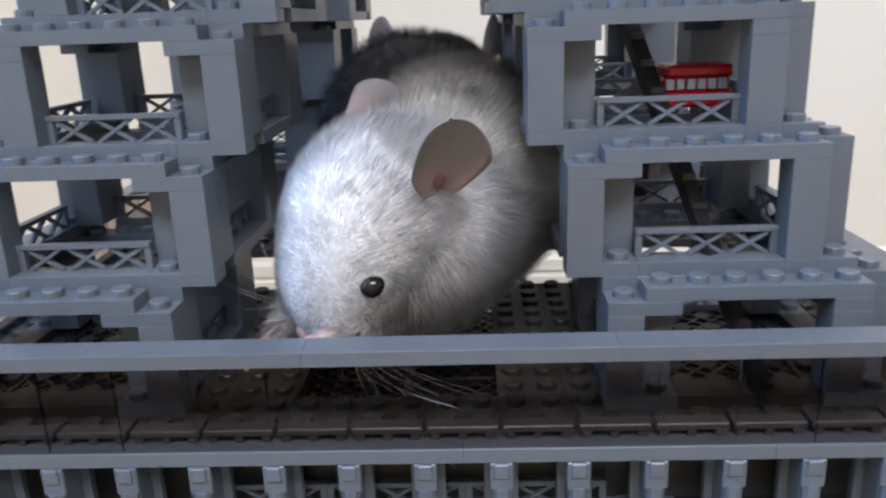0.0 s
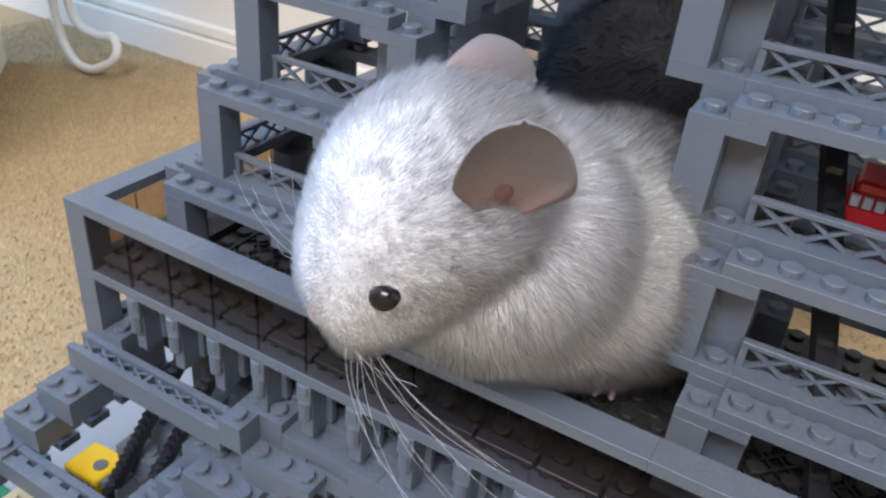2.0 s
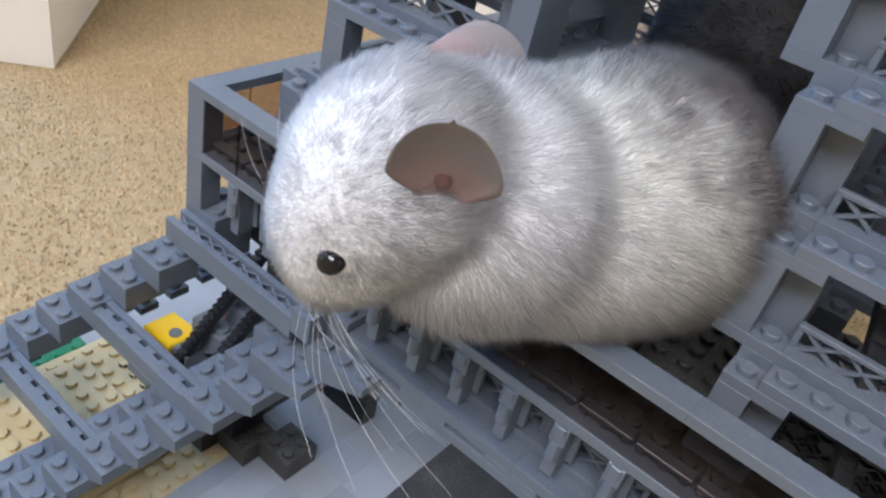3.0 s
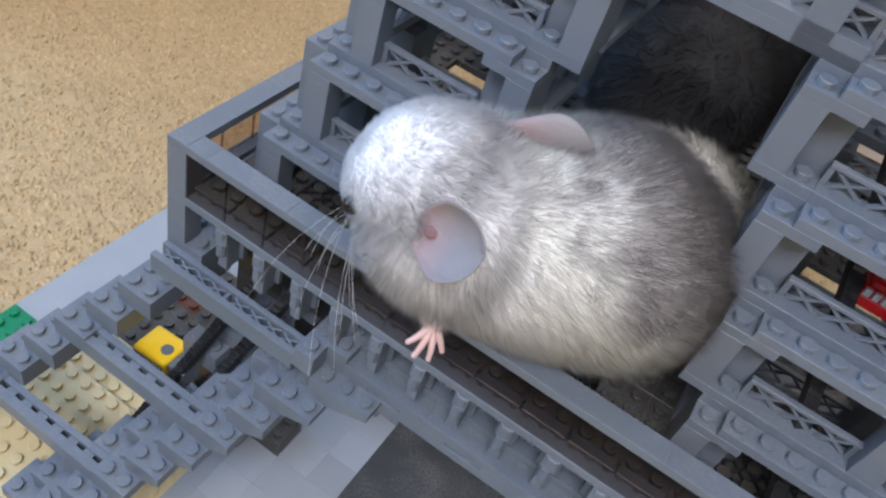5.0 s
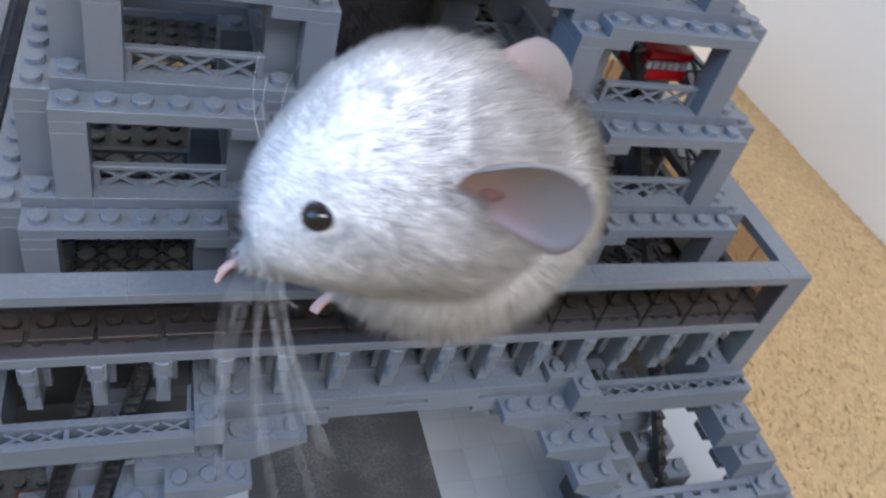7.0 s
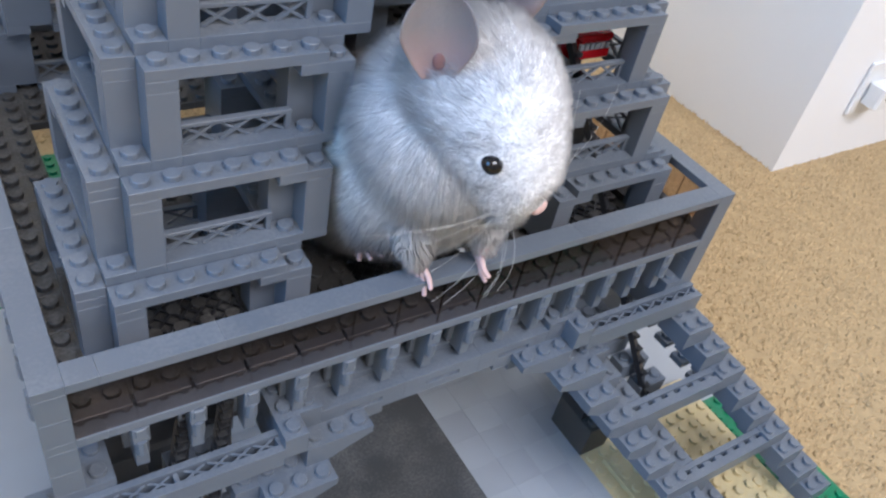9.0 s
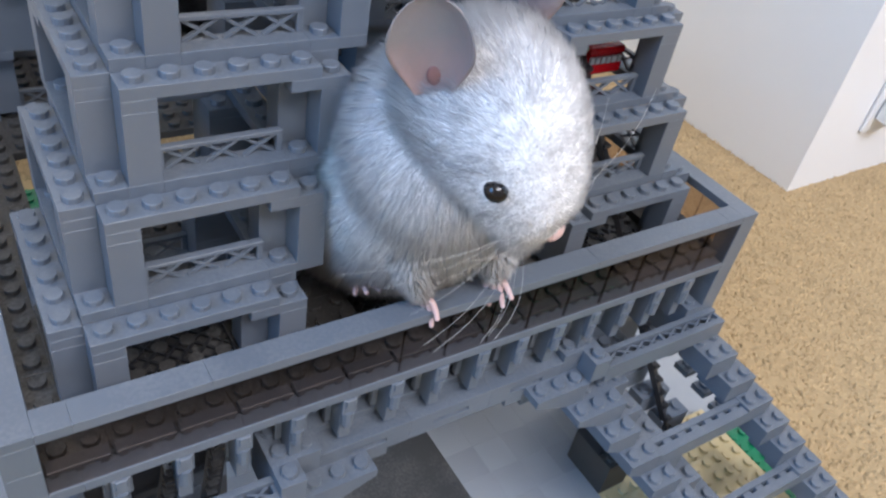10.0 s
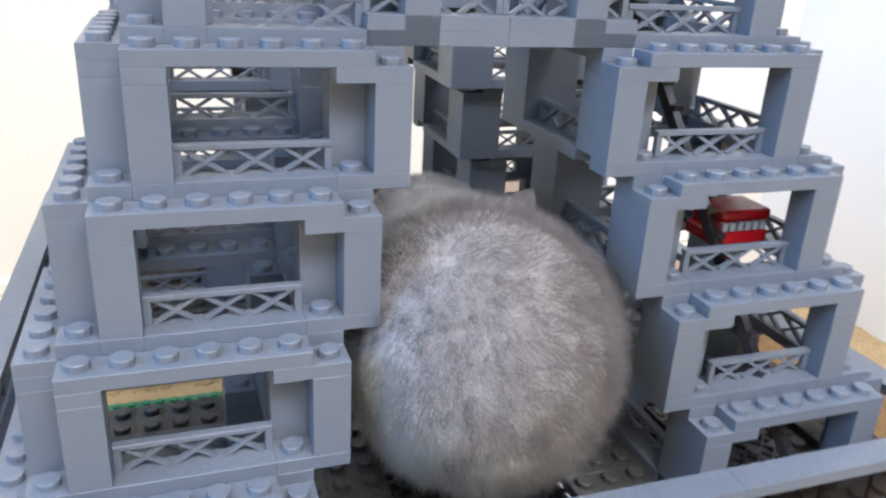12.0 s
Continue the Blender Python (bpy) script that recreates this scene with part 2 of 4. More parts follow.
def bar(bm, a, b_, r, depth=None):
    """A square bar from a to b_."""
    a, b_ = Vector(a), Vector(b_)
    d = b_ - a
    m = Matrix.Translation(a) @ d.to_track_quat("X", "Z").to_matrix().to_4x4()
    dd = depth or r
    box(bm, 0, d.length, -dd / 2, dd / 2, -r / 2, r / 2, m)


def fence_mesh(n=4):
    """A 1 by 4 lattice fence: a flat base and an upright lattice along its back edge."""
    key = ("fence", n)
    if key in MESHES:
        return MESHES[key]
    bm = bmesh.new()
    w = n * U
    chamfer_box(bm, G, w - G, G, U - G, 0, P)
    y0, y1, t = 0.0048, 0.0064, 0.0012
    top = 3 * P
    chamfer_box(bm, G, w - G, y0 - 0.0003, y1 + 0.0003, top - t, top, 0.0001)
    chamfer_box(bm, G, t + 0.0004, y0, y1, P, top - t, 0.0001)
    chamfer_box(bm, w - t - 0.0004, w - G, y0, y1, P, top - t, 0.0001)
    cells = n - 1
    cw = (w - 2 * t) / cells
    for i in range(cells):
        xa, xb = t + i * cw + cw * 0.08, t + (i + 1) * cw - cw * 0.08
        ym = (y0 + y1) / 2
        bar(bm, (xa, ym, P), (xb, ym, top - t), 0.0008, 0.0013)
        bar(bm, (xa, ym + 0.0001, top - t), (xb, ym + 0.0001, P), 0.0008, 0.0011)
    bmesh.ops.recalc_face_normals(bm, faces=bm.faces)
    me = bpy.data.meshes.new("fence")
    bm.to_mesh(me)
    bm.free()
    me.materials.append(GREY)
    MESHES[key] = me
    return me


def put_fence(parent, x, y, z, turn=0, n=4):
    ob = new("fence", fence_mesh(n))
    ob.parent = parent
    ob.matrix_basis = Matrix.Translation((x * U, y * U, Z0 + z * P)) @ pose(0, 0, 0, 0, 0, turn)
    return ob


# ---- the room ----


def plane(name, corners, mat, thick, label, category):
    """A wall or floor slab from a rectangle, thickened away from the room."""
    bm = bmesh.new()
    vs = [bm.verts.new(c) for c in corners]
    f = bm.faces.new(vs)
    bm.normal_update()
    off = f.normal * -thick
    back = [bm.verts.new(v.co + off) for v in vs]
    bm.faces.new(back[::-1])
    for i in range(4):
        bm.faces.new((vs[i], back[i], back[(i + 1) % 4], vs[(i + 1) % 4]))
    bmesh.ops.recalc_face_normals(bm, faces=bm.faces)
    return tagged(part(name, bm, mat), label, category, kind="structure")


XW, YB, YF, XR, CEIL = -1.3, 1.35, -1.4, 2.6, 2.4 + CARPET


def wall_box(name, x0, x1, y0, y1, z0, z1, mat, label):
    bm = bmesh.new()
    box(bm, x0, x1, y0, y1, z0, z1)
    bmesh.ops.recalc_face_normals(bm, faces=bm.faces)
    return tagged(part(name, bm, mat), label, "wall", kind="structure")


wall_box("ceiling", XW, XR, YF, YB, CEIL, CEIL + 0.1, TRIM, "plain white ceiling of the room")


def room():
    z0, z1 = CARPET - 0.01, CEIL
    lab = "cream painted room wall"
    # wall with the side window, cut in four round the opening
    wall_box("wall_west", XW - 0.1, XW, YF, -0.72, z0, z1, WALL, lab)
    wall_box("wall_west", XW - 0.1, XW, 0.16, YB, z0, z1, WALL, lab)
    wall_box("wall_west", XW - 0.1, XW, -0.72, 0.16, z0, 0.46, WALL, lab)
    wall_box("wall_west", XW - 0.1, XW, -0.72, 0.16, 1.5, z1, WALL, lab)
    wall_box("wall_south", XW, -0.5, YF - 0.1, YF, z0, z1, WALL, lab)
    wall_box("wall_south", 1.1, XR, YF - 0.1, YF, z0, z1, WALL, lab)
    wall_box("wall_south", -0.5, 1.1, YF - 0.1, YF, z0, 1.5, WALL, lab)
    wall_box("wall_south", -0.5, 1.1, YF - 0.1, YF, 2.3, z1, WALL, lab)
    wall_box("wall_north", XW, XR, YB, YB + 0.1, z0, z1, WALL, lab)
    wall_box("wall_east", XR, XR + 0.1, YF, YB, z0, z1, WALL, lab)


room()


def floor_carpet():
    """The carpet: one sheet to the walls, with a pile of short tufts near the toy."""
    bm = bmesh.new()
    box(bm, XW, XR, YF, YB, CARPET - 0.02, CARPET)
    bmesh.ops.recalc_face_normals(bm, faces=bm.faces)
    return tagged(part("floor", bm, CARPETM), "beige cut-pile carpet with a nubbly texture", "carpet", kind="structure")


carpet = floor_carpet()


def tufts():
    rng = np.random.default_rng(3)
    n = 230000
    r = rng.random((n, 2))
    x = -0.75 + 1.5 * r[:, 0]
    y = -0.18 + 0.95 * r[:, 1]
    keep = ~((np.abs(x) < 0.2) & (y > -0.08) & (y < 0.32)) & ~((x > 0.436) & (y > 0.13)) & (y < 0.41)
    x, y = x[keep], y[keep]
    n = len(x)
    h = 0.0012 + 0.0016 * rng.random(n)
    w = 0.0013 + 0.001 * rng.random(n)
    lean = rng.normal(0, 0.0009, (n, 2))
    ang = rng.random(n) * 6.283
    verts = np.zeros((n, 4, 3))
    for i in range(3):
        a = ang + i * 2.094
        verts[:, i] = np.stack([x + w * np.cos(a), y + w * np.sin(a), np.full(n, CARPET - 0.0004)], 1)
    verts[:, 3] = np.stack([x + lean[:, 0], y + lean[:, 1], CARPET + h], 1)
    base = np.array([(0, 1, 3), (1, 2, 3), (2, 0, 3)])
    faces = (base[None] + 4 * np.arange(n)[:, None, None]).reshape(-1, 3)
    me = bpy.data.meshes.new("carpet_pile")
    me.from_pydata(verts.reshape(-1, 3).tolist(), [], faces.tolist())
    me.polygons.foreach_set("use_smooth", np.ones(len(me.polygons), bool))
    ob = link("carpet_pile", me, None, TUFT)
    return tagged(ob, "twisted beige yarn tufts of the carpet", "carpet", kind="stuff")


def tuft_material():
    m = material("carpet_yarn", (0.46, 0.335, 0.18), 0.9, spec=0.1, var=0.16, scale=35, coord="Position")
    n, l = m.node_tree.nodes, m.node_tree.links
    b = n["Principled BSDF"]
    geo = n.new("ShaderNodeNewGeometry")
    mr = n.new("ShaderNodeMapRange")
    mr.inputs[3].default_value, mr.inputs[4].default_value = 0.85, 1.12
    l.new(geo.outputs["Random Per Island"], mr.inputs[0])
    hsv = n.new("ShaderNodeHueSaturation")
    l.new(mr.outputs[0], hsv.inputs["Value"])
    l.new(b.inputs["Base Color"].links[0].from_socket, hsv.inputs["Color"])
    l.new(hsv.outputs[0], b.inputs["Base Color"])
    return m


TUFT = tuft_material()
tufts()

# the white wall corner with its outlet, and the pale wall corner on the other side
CX, CY = 54.4 * U, 16.3 * U
wall_box("wall_corner_east", CX, XR, CY, YB, CARPET - 0.01, CEIL, TRIM, "white painted projecting wall corner")


def outlet():
    e = tagged(new("wall_outlet"), "white wall outlet plate with a plugged adapter", "outlet")
    e.matrix_world = Matrix.Translation((CX + 0.08, CY, 0.106)) @ Matrix.Diagonal((0.55, 0.55, 0.42, 1))
    bm = bmesh.new()
    chamfer_box(bm, -0.035, 0.035, -0.006, -0.0002, -0.057, 0.057, 0.002)
    bmesh.ops.recalc_face_normals(bm, faces=bm.faces)
    part("cover_plate", bm, WHITE, e)
    bm = bmesh.new()
    chamfer_box(bm, -0.022, 0.022, -0.034, -0.0062, -0.03, 0.02, 0.004)
    bmesh.ops.recalc_face_normals(bm, faces=bm.faces)
    part("adapter", bm, WHITE, e, "white plug adapter")
    bm = bmesh.new()
    chamfer_box(bm, -0.009, 0.009, -0.0352, -0.0342, -0.006, 0.006, 0.0003)
    bmesh.ops.recalc_face_normals(bm, faces=bm.faces)
    part("badge", bm, DARK, e, "dark badge on the adapter")


outlet()


def wall_end():
    """The free end of a wall that stands at an angle to the back wall."""
    bm = bmesh.new()
    box(bm, 0.0, 0.28, 0.0, 0.06, 0.0, 1.98)
    bmesh.ops.recalc_face_normals(bm, faces=bm.faces)
    ob = part("wall_end", bm, WALL)
    ob.matrix_world = Matrix.Translation((-0.447, 0.103, CARPET + 0.001)) @ pose(0, 0, 0, 0, 0, 137)
    tagged(ob, "cream painted end of a wall on the carpet", "wall", kind="structure")


wall_end()
wall_box("wall_back", XW, CX, 0.42, 0.5, CARPET - 0.01, CEIL, WALL, "cream painted wall behind the toy tower")


def baseboards():
    z = CARPET
    bm = bmesh.new()
    chamfer_box(bm, XW, CX, 0.408, 0.4198, z - 0.005, z + 0.03, 0.001)
    chamfer_box(bm, XW, CX, 0.413, 0.4198, z + 0.0302, z + 0.044, 0.003)
    bmesh.ops.recalc_face_normals(bm, faces=bm.faces)
    tagged(part("baseboard", bm, WALL), "cream moulded baseboard along the wall", "baseboard", kind="structure")


baseboards()


def tube(name, pts, r, mat, parent=None, label=""):
    cu = bpy.data.curves.new(name, "CURVE")
    cu.dimensions, cu.bevel_depth, cu.bevel_resolution, cu.resolution_u = "3D", r, 3, 8
    sp = cu.splines.new("BEZIER")
    sp.bezier_points.add(len(pts) - 1)
    for bp, p in zip(sp.bezier_points, pts):
        bp.co = p
        bp.handle_left_type = bp.handle_right_type = "AUTO"
    cu.materials.append(mat)
    dg = bpy.context.evaluated_depsgraph_get()
    tmp = bpy.data.objects.new("tmp", cu)
    me = bpy.data.meshes.new_from_object(tmp)
    bpy.data.objects.remove(tmp)
    return link(name, me, parent, None, label)


def hanging_cable():
    y = 0.33
    pts = [(-0.66, y, 0.75), (-0.65, y, 0.3), (-0.618, y, 0.13), (-0.619, y, 0.078), (-0.6, y - 0.004, 0.048), (-0.574, y - 0.008, CARPET + 0.006), (-0.553, y - 0.006, 0.048), (-0.54, y, 0.06),
           (-0.546, y + 0.006, 0.071), (-0.576, y + 0.01, 0.069), (-0.604, y + 0.01, 0.077), (-0.612, y + 0.01, 0.106), (-0.6, y + 0.012, 0.15), (-0.63, y + 0.012, 0.3), (-0.64, y + 0.01, 0.7)]
    ob = tube("power_cable", pts, 0.0042, CABLE)
    tagged(ob, "looped white power cable hanging by the wall", "cable")


hanging_cable()

# ---- the toy tower ----
tower = tagged(new("toy_tower"), "grey plastic brick model of an iron lattice tower", "toy")
tower.location = (0, 0, 0)


def section(name, x, y, label=""):
    """A part of the tower: an unseen core mesh that carries its bricks."""
    bm = bmesh.new()
    box(bm, -0.0005, 0.0005, -0.0005, 0.0005, 0.0, 0.001)
    ob = part(name, bm, GREY, tower, label)
    ob.location = (0, 0, 0)
    return ob


def mapped(sx, sy, swap):
    """Plan of one leg: a, b run along and into its front face from the outer corner; the other faces are its mirror images about the middle of the tower."""
    def go(a0, a1, b0, b1):
        if swap:
            a0, a1, b0, b1 = b0, b1, a0, a1
        x0, x1 = -14 + a0, -14 + a1
        y0, y1 = b0, b1
        if sx > 0:
            x0, x1 = -x1, -x0
        if sy > 0:
            y0, y1 = 28 - y1, 28 - y0
        return x0, x1, y0, y1
    return go


def leg_piece(kind, par, go, a0, a1, b0, b1, z, h, mat=None, studs=True):
    x0, x1, y0, y1 = go(a0, a1, b0, b1)
    return put(kind, par, x0, y0, z, int(x1 - x0), int(y1 - y0), h, mat, studs)


def leg_fence(par, go, a0, b0, z, sx, sy, swap, inner=False):
    """A fence along a face, its lattice on the inner side."""
    x0, x1, y0, y1 = go(a0, a0 + 4, b0, b0 + 1)
    if not swap:
        front = (sy < 0) != inner
        return put_fence(par, x0, y0, z, 0) if front else put_fence(par, x1, y1, z, 180)
    left = (sx < 0) != inner
    return put_fence(par, x0, y1, z, -90) if left else put_fence(par, x1, y0, z, 90)


def storey(k, sx, sy):
    """One storey of one leg: notched corner, columns, lattice fences, roof plates; every storey steps in by one stud."""
    par = section("storey", 0, 0)
    b = -9 + 9 * (k - 1)
    o = k - 1
    for swap in (False, True):
        go0 = mapped(sx, sy, swap)
        go = lambda a0, a1, b0, b1: go0(a0 + o, a1 + o, b0 + o, b1 + o)
        if not swap:
            leg_piece("plate", par, go, 0, 1, 0, 1, b, 1)
        leg_piece("plate", par, go, 1, 2, 0, 1, b, 1, None, False)
        leg_piece("brick", par, go, 1, 2, 0, 1, b + 1, 6, None, False)
        leg_piece("plate", par, go, 1, 2, 0, 1, b + 7, 1, None, False)
        if k > 1:
            leg_fence(par, go, 2, 0, b, sx, sy, swap)
        else:
            leg_piece("tile", par, go, 2, 6, 0, 1, b, 1, DARK, False)
        leg_piece("plate", par, go, 6, 8, 0, 1, b, 1)
        leg_piece("brick", par, go, 7, 8, 0, 2, b + 1, 6, None, False)
        leg_piece("brick", par, go, 6, 7, 1, 2, b + 1, 6, None, False)
        leg_piece("plate", par, go, 6, 8, 0, 1, b + 7, 1)
        leg_piece("plate", par, go, 7, 8, 1, 2, b + 7, 1, None, False)
        leg_piece("plate", par, go, 1, 7, 0, 1, b + 8, 1)
        # inner faces, towards the middle of the tower
        if k > 1:
            leg_piece("plate", par, go, 6, 7, 1, 2, b - 1, 1, None, False)
        leg_fence(par, go, 2, 7, b, sx, sy, swap, True)
        leg_piece("plate", par, go, 1, 7, 7, 8, b + 8, 1)
    go = lambda a0, a1, b0, b1: mapped(sx, sy, False)(a0 + o, a1 + o, b0 + o, b1 + o)
    leg_piece("brick", par, go, 6, 8, 6, 8, b + 1, 3, None, False)
    leg_piece("brick", par, go, 6, 8, 6, 8, b + 4, 3, None, False)
    leg_piece("plate", par, go, 6, 8, 6, 8, b, 1)
    leg_piece("plate", par, go, 6, 8, 6, 8, b + 7, 1)
    return par


STOREYS = 5
for sx in (-1, 1):
    for sy in (-1, 1):
        for k in range(1, STOREYS + 1):
            storey(k, sx, sy)


def deck():
    """The first platform: floor plates round the legs, parapet tiles, smoked windows, ledge and brackets."""
    par = section("platform", 0, 0, "first platform with a tiled parapet and smoked windows")
    # deck floor: dark studded plates in a ring, open in the middle
    for y in list(range(-1, 29, 2)):
        for x in range(-15, 15, 2):
            inside = -4 < x + 1 < 4 and 0 < y + 1 < 28 or -4 < y + 1 - 14 < 4 and -14 < x + 1 < 14
            if not inside:
                put("plate", par, x, y, -10, 2 if x < 14 else 1, 2, 1, DARK)
    # parapet tiles
    for x, n in ((-15, 1), (-14, 4), (-10, 8), (-2, 8), (6, 8), (14, 1)):
        put("tile", par, x, -2, -3, n, 1, 1, None, False)
        put("tile", par, x, 29, -3, n, 1, 1, None, False)
    for y, n in ((-2, 8), (6, 8), (14, 8), (22, 8)):
        for x in (-16, 15):
            put("tile", par, x, y, -3, 1, n, 1, None, False)
    # corner posts under the parapet
    for x in (-16, 15):
        for y in (-2, 29):
            for z in (-6, -9):
                put("brick", par, x, y, z, 1, 1, 3, None, False)
    # ledge and inner sill
    for x, n in ((-16, 1), (-15, 1), (-14, 8), (-6, 8), (2, 8), (10, 5), (15, 1)):
        put("tile", par, x, -2, -10, n, 1, 1, None, False)
        put("tile", par, x, 29, -10, n, 1, 1, None, False)
    for y, n in ((-1, 6), (5, 8), (13, 8), (21, 8)):
        for x in (-16, 15):
            put("tile", par, x, y, -10, 1, n, 1, None, False)
    # windows: 2 wide, 2 bricks high
    bm = bmesh.new()
    chamfer_box(bm, G, 2 * U - G, 0.0, 0.0014, 0, 6 * P - G, 0.0001)
    bmesh.ops.recalc_face_normals(bm, faces=bm.faces)
    me = bpy.data.meshes.new("window_pane")
    bm.to_mesh(me)
    bm.free()
    me.materials.append(SMOKE)
    sill = bmesh.new()
    chamfer_box(sill, 0.0004, 2 * U - 0.0004, 0.0032, U - 0.0008, 0.0016, 0.0032, 0.0003)
    for fx in (0.0012, U - 0.001, 2 * U - 0.0032):
        chamfer_box(sill, fx, fx + 0.002, 0.0036, 0.006, 0.0, 0.0015, 0.0002)
    bmesh.ops.recalc_face_normals(sill, faces=sill.faces)
    sill_me = bpy.data.meshes.new("sill_tile")
    sill.to_mesh(sill_me)
    sill.free()
    sill_me.materials.append(SILL)

    def pane(x, y, turn):
        ob = new("sill_tile", sill_me)
        ob.parent = par
        ob.matrix_basis = Matrix.Translation((x * U, y * U, Z0 - 9 * P)) @ pose(0, 0, 0, 0, 0, turn)
        ob = new("window_pane", me)
        ob.parent = par
        ob.matrix_basis = Matrix.Translation((x * U, y * U, Z0 - 9 * P)) @ pose(0, 0, 0, 0, 0, turn)
        ob["label"] = "smoked brown transparent panel"
        ob.visible_shadow = False
    for x in range(-15, 15, 2):
        pane(x, -2 + 0.06, 0)
        pane(x + 2, 29.94, 180)
    for y in range(-1, 29, 2):
        pane(-15.94, y + 2, -90)
        pane(15.94, y, 90)
    return par


platform = deck()


def bracket_mesh():
    """A clip bracket: an upright blade with a rounded clip on its front."""
    bm = bmesh.new()
    chamfer_box(bm, -0.0019, 0.0019, -0.0005, 0.006, -0.0196, -0.0001, 0.0002)
    m = Matrix.Translation((0, -0.0012, -0.009))
    bmesh.ops.create_cone(bm, cap_ends=True, segments=10, radius1=0.0019, radius2=0.0019, depth=0.006, matrix=m)
    chamfer_box(bm, -0.0016, 0.0016, -0.0028, 0.0, -0.0036, -0.0001, 0.0003)
    chamfer_box(bm, -0.0024, 0.0024, -0.0022, -0.0004, -0.0066, -0.0001, 0.0003)
    chamfer_box(bm, -0.0038, 0.0038, 0.0055, 0.0078, -0.0176, -0.0001, 0.0002)
    bmesh.ops.recalc_face_normals(bm, faces=bm.faces)
    me = bpy.data.meshes.new("bracket")
    bm.to_mesh(me)
    bm.free()
    me.materials.append(GREY)
    return me


def brackets():
    me = bracket_mesh()
    for x in range(-13, 15, 2):
        for y, turn in ((-1.75, 0), (29.75, 180)):
            ob = new("bracket", me)
            ob.parent = platform
            ob.matrix_basis = Matrix.Translation((x * U, y * U, Z0 - 10 * P)) @ pose(0, 0, 0, 0, 0, turn)
    for y in range(1, 29, 2):
        for x, turn in ((-15.75, -90), (15.75, 90)):
            ob = new("bracket", me)
            ob.parent = platform
            ob.matrix_basis = Matrix.Translation((x * U, y * U, Z0 - 10 * P)) @ pose(0, 0, 0, 0, 0, turn)


brackets()


def grooved_mesh():
    """A brick 4 wide and 2 deep with a narrow slot along its front."""
    bm = bmesh.new()
    w, d = 4 * U - G, 2 * U - G
    chamfer_box(bm, G, w, G, d, 0, 1.1 * P)
    chamfer_box(bm, G, w, G, d, 1.75 * P, 3 * P)
    chamfer_box(bm, G, 1.1 * U, G, d, 1.1 * P, 1.75 * P)
    chamfer_box(bm, w - 1.1 * U, w, G, d, 1.1 * P, 1.75 * P)
    chamfer_box(bm, 1.1 * U, w - 1.1 * U, 0.0024, d, 1.1 * P, 1.75 * P)
    bmesh.ops.remove_doubles(bm, verts=bm.verts, dist=0.00001)
    bmesh.ops.recalc_face_normals(bm, faces=bm.faces)
    me = bpy.data.meshes.new("grooved_brick")
    bm.to_mesh(me)
    bm.free()
    me.materials.append(GREY)
    return me


def arch():
    """The beam under the platform that steps up as an arch between the legs, and the wall behind the brackets."""
    par = section("arch", 0, 0, "stepped arch under the platform")
    grooved = grooved_mesh()
    for x in range(-6, 6, 4):
        ob = link("grooved_brick", grooved, par)
        ob.matrix_basis = Matrix.Translation((x * U, -2 * U, Z0 - 20 * P))
        put_fence(par, x, -1, -17, 0)
    put("brick", par, -8, -2, -19, 2, 2, 3)
    put("brick", par, 6, -2, -19, 2, 2, 3)
    for x, n in ((-5, 2), (3, 2)):
        put("plate", par, x, -2, -21, n, 2, 1, None, False)
    put("plate", par, -6, -2, -22, 2, 2, 2, None, False)
    put("plate", par, 4, -2, -22, 2, 2, 2, None, False)
    # corner bricks under the platform's ends
    for x in (-16, 15):
        put("brick", par, x, -2, -13, 1, 1, 3, None, False)
        put("brick", par, x, -2, -16, 1, 1, 3, None, False)
        put("brick", par, x - (1 if x > 0 else 0), -2, -19, 2, 2, 3)
    # wall under the deck, set back; dark and black stand in for its shade
    for x in range(-14, 14, 4):
        put("brick", par, x, 0, -13, 4, 1, 3, DARK, False)
        put("panel", par, x, 0, -16, 4, 1, 3, DARK, False)
        put("panel", par, x, 0, -20, 4, 1, 4, BLACK, False)


arch()


def black_mesh():
    """A flat black lattice grille."""
    bm = bmesh.new()
    w = 4 * U
    t = 0.001
    for i in range(2):
        chamfer_box(bm, 0, w, i * (w - t), i * (w - t) + t, 0, 0.0016, 0.0001)
        chamfer_box(bm, i * (w - t), i * (w - t) + t, 0, w, 0, 0.0016, 0.0001)
    for i in range(-5, 6):
        a = i * w / 6
        for s in (1, -1):
            x0, x1 = max(0, a), min(w, w + a)
            if x1 > x0:
                y0, y1 = x0 - a, x1 - a
                bar(bm, (x0, y0 if s > 0 else w - y0, 0.0008), (x1, y1 if s > 0 else w - y1, 0.0008), 0.0008)
    bmesh.ops.recalc_face_normals(bm, faces=bm.faces)
    me = bpy.data.meshes.new("grille")
    bm.to_mesh(me)
    bm.free()
    me.materials.append(BLACK)
    return me


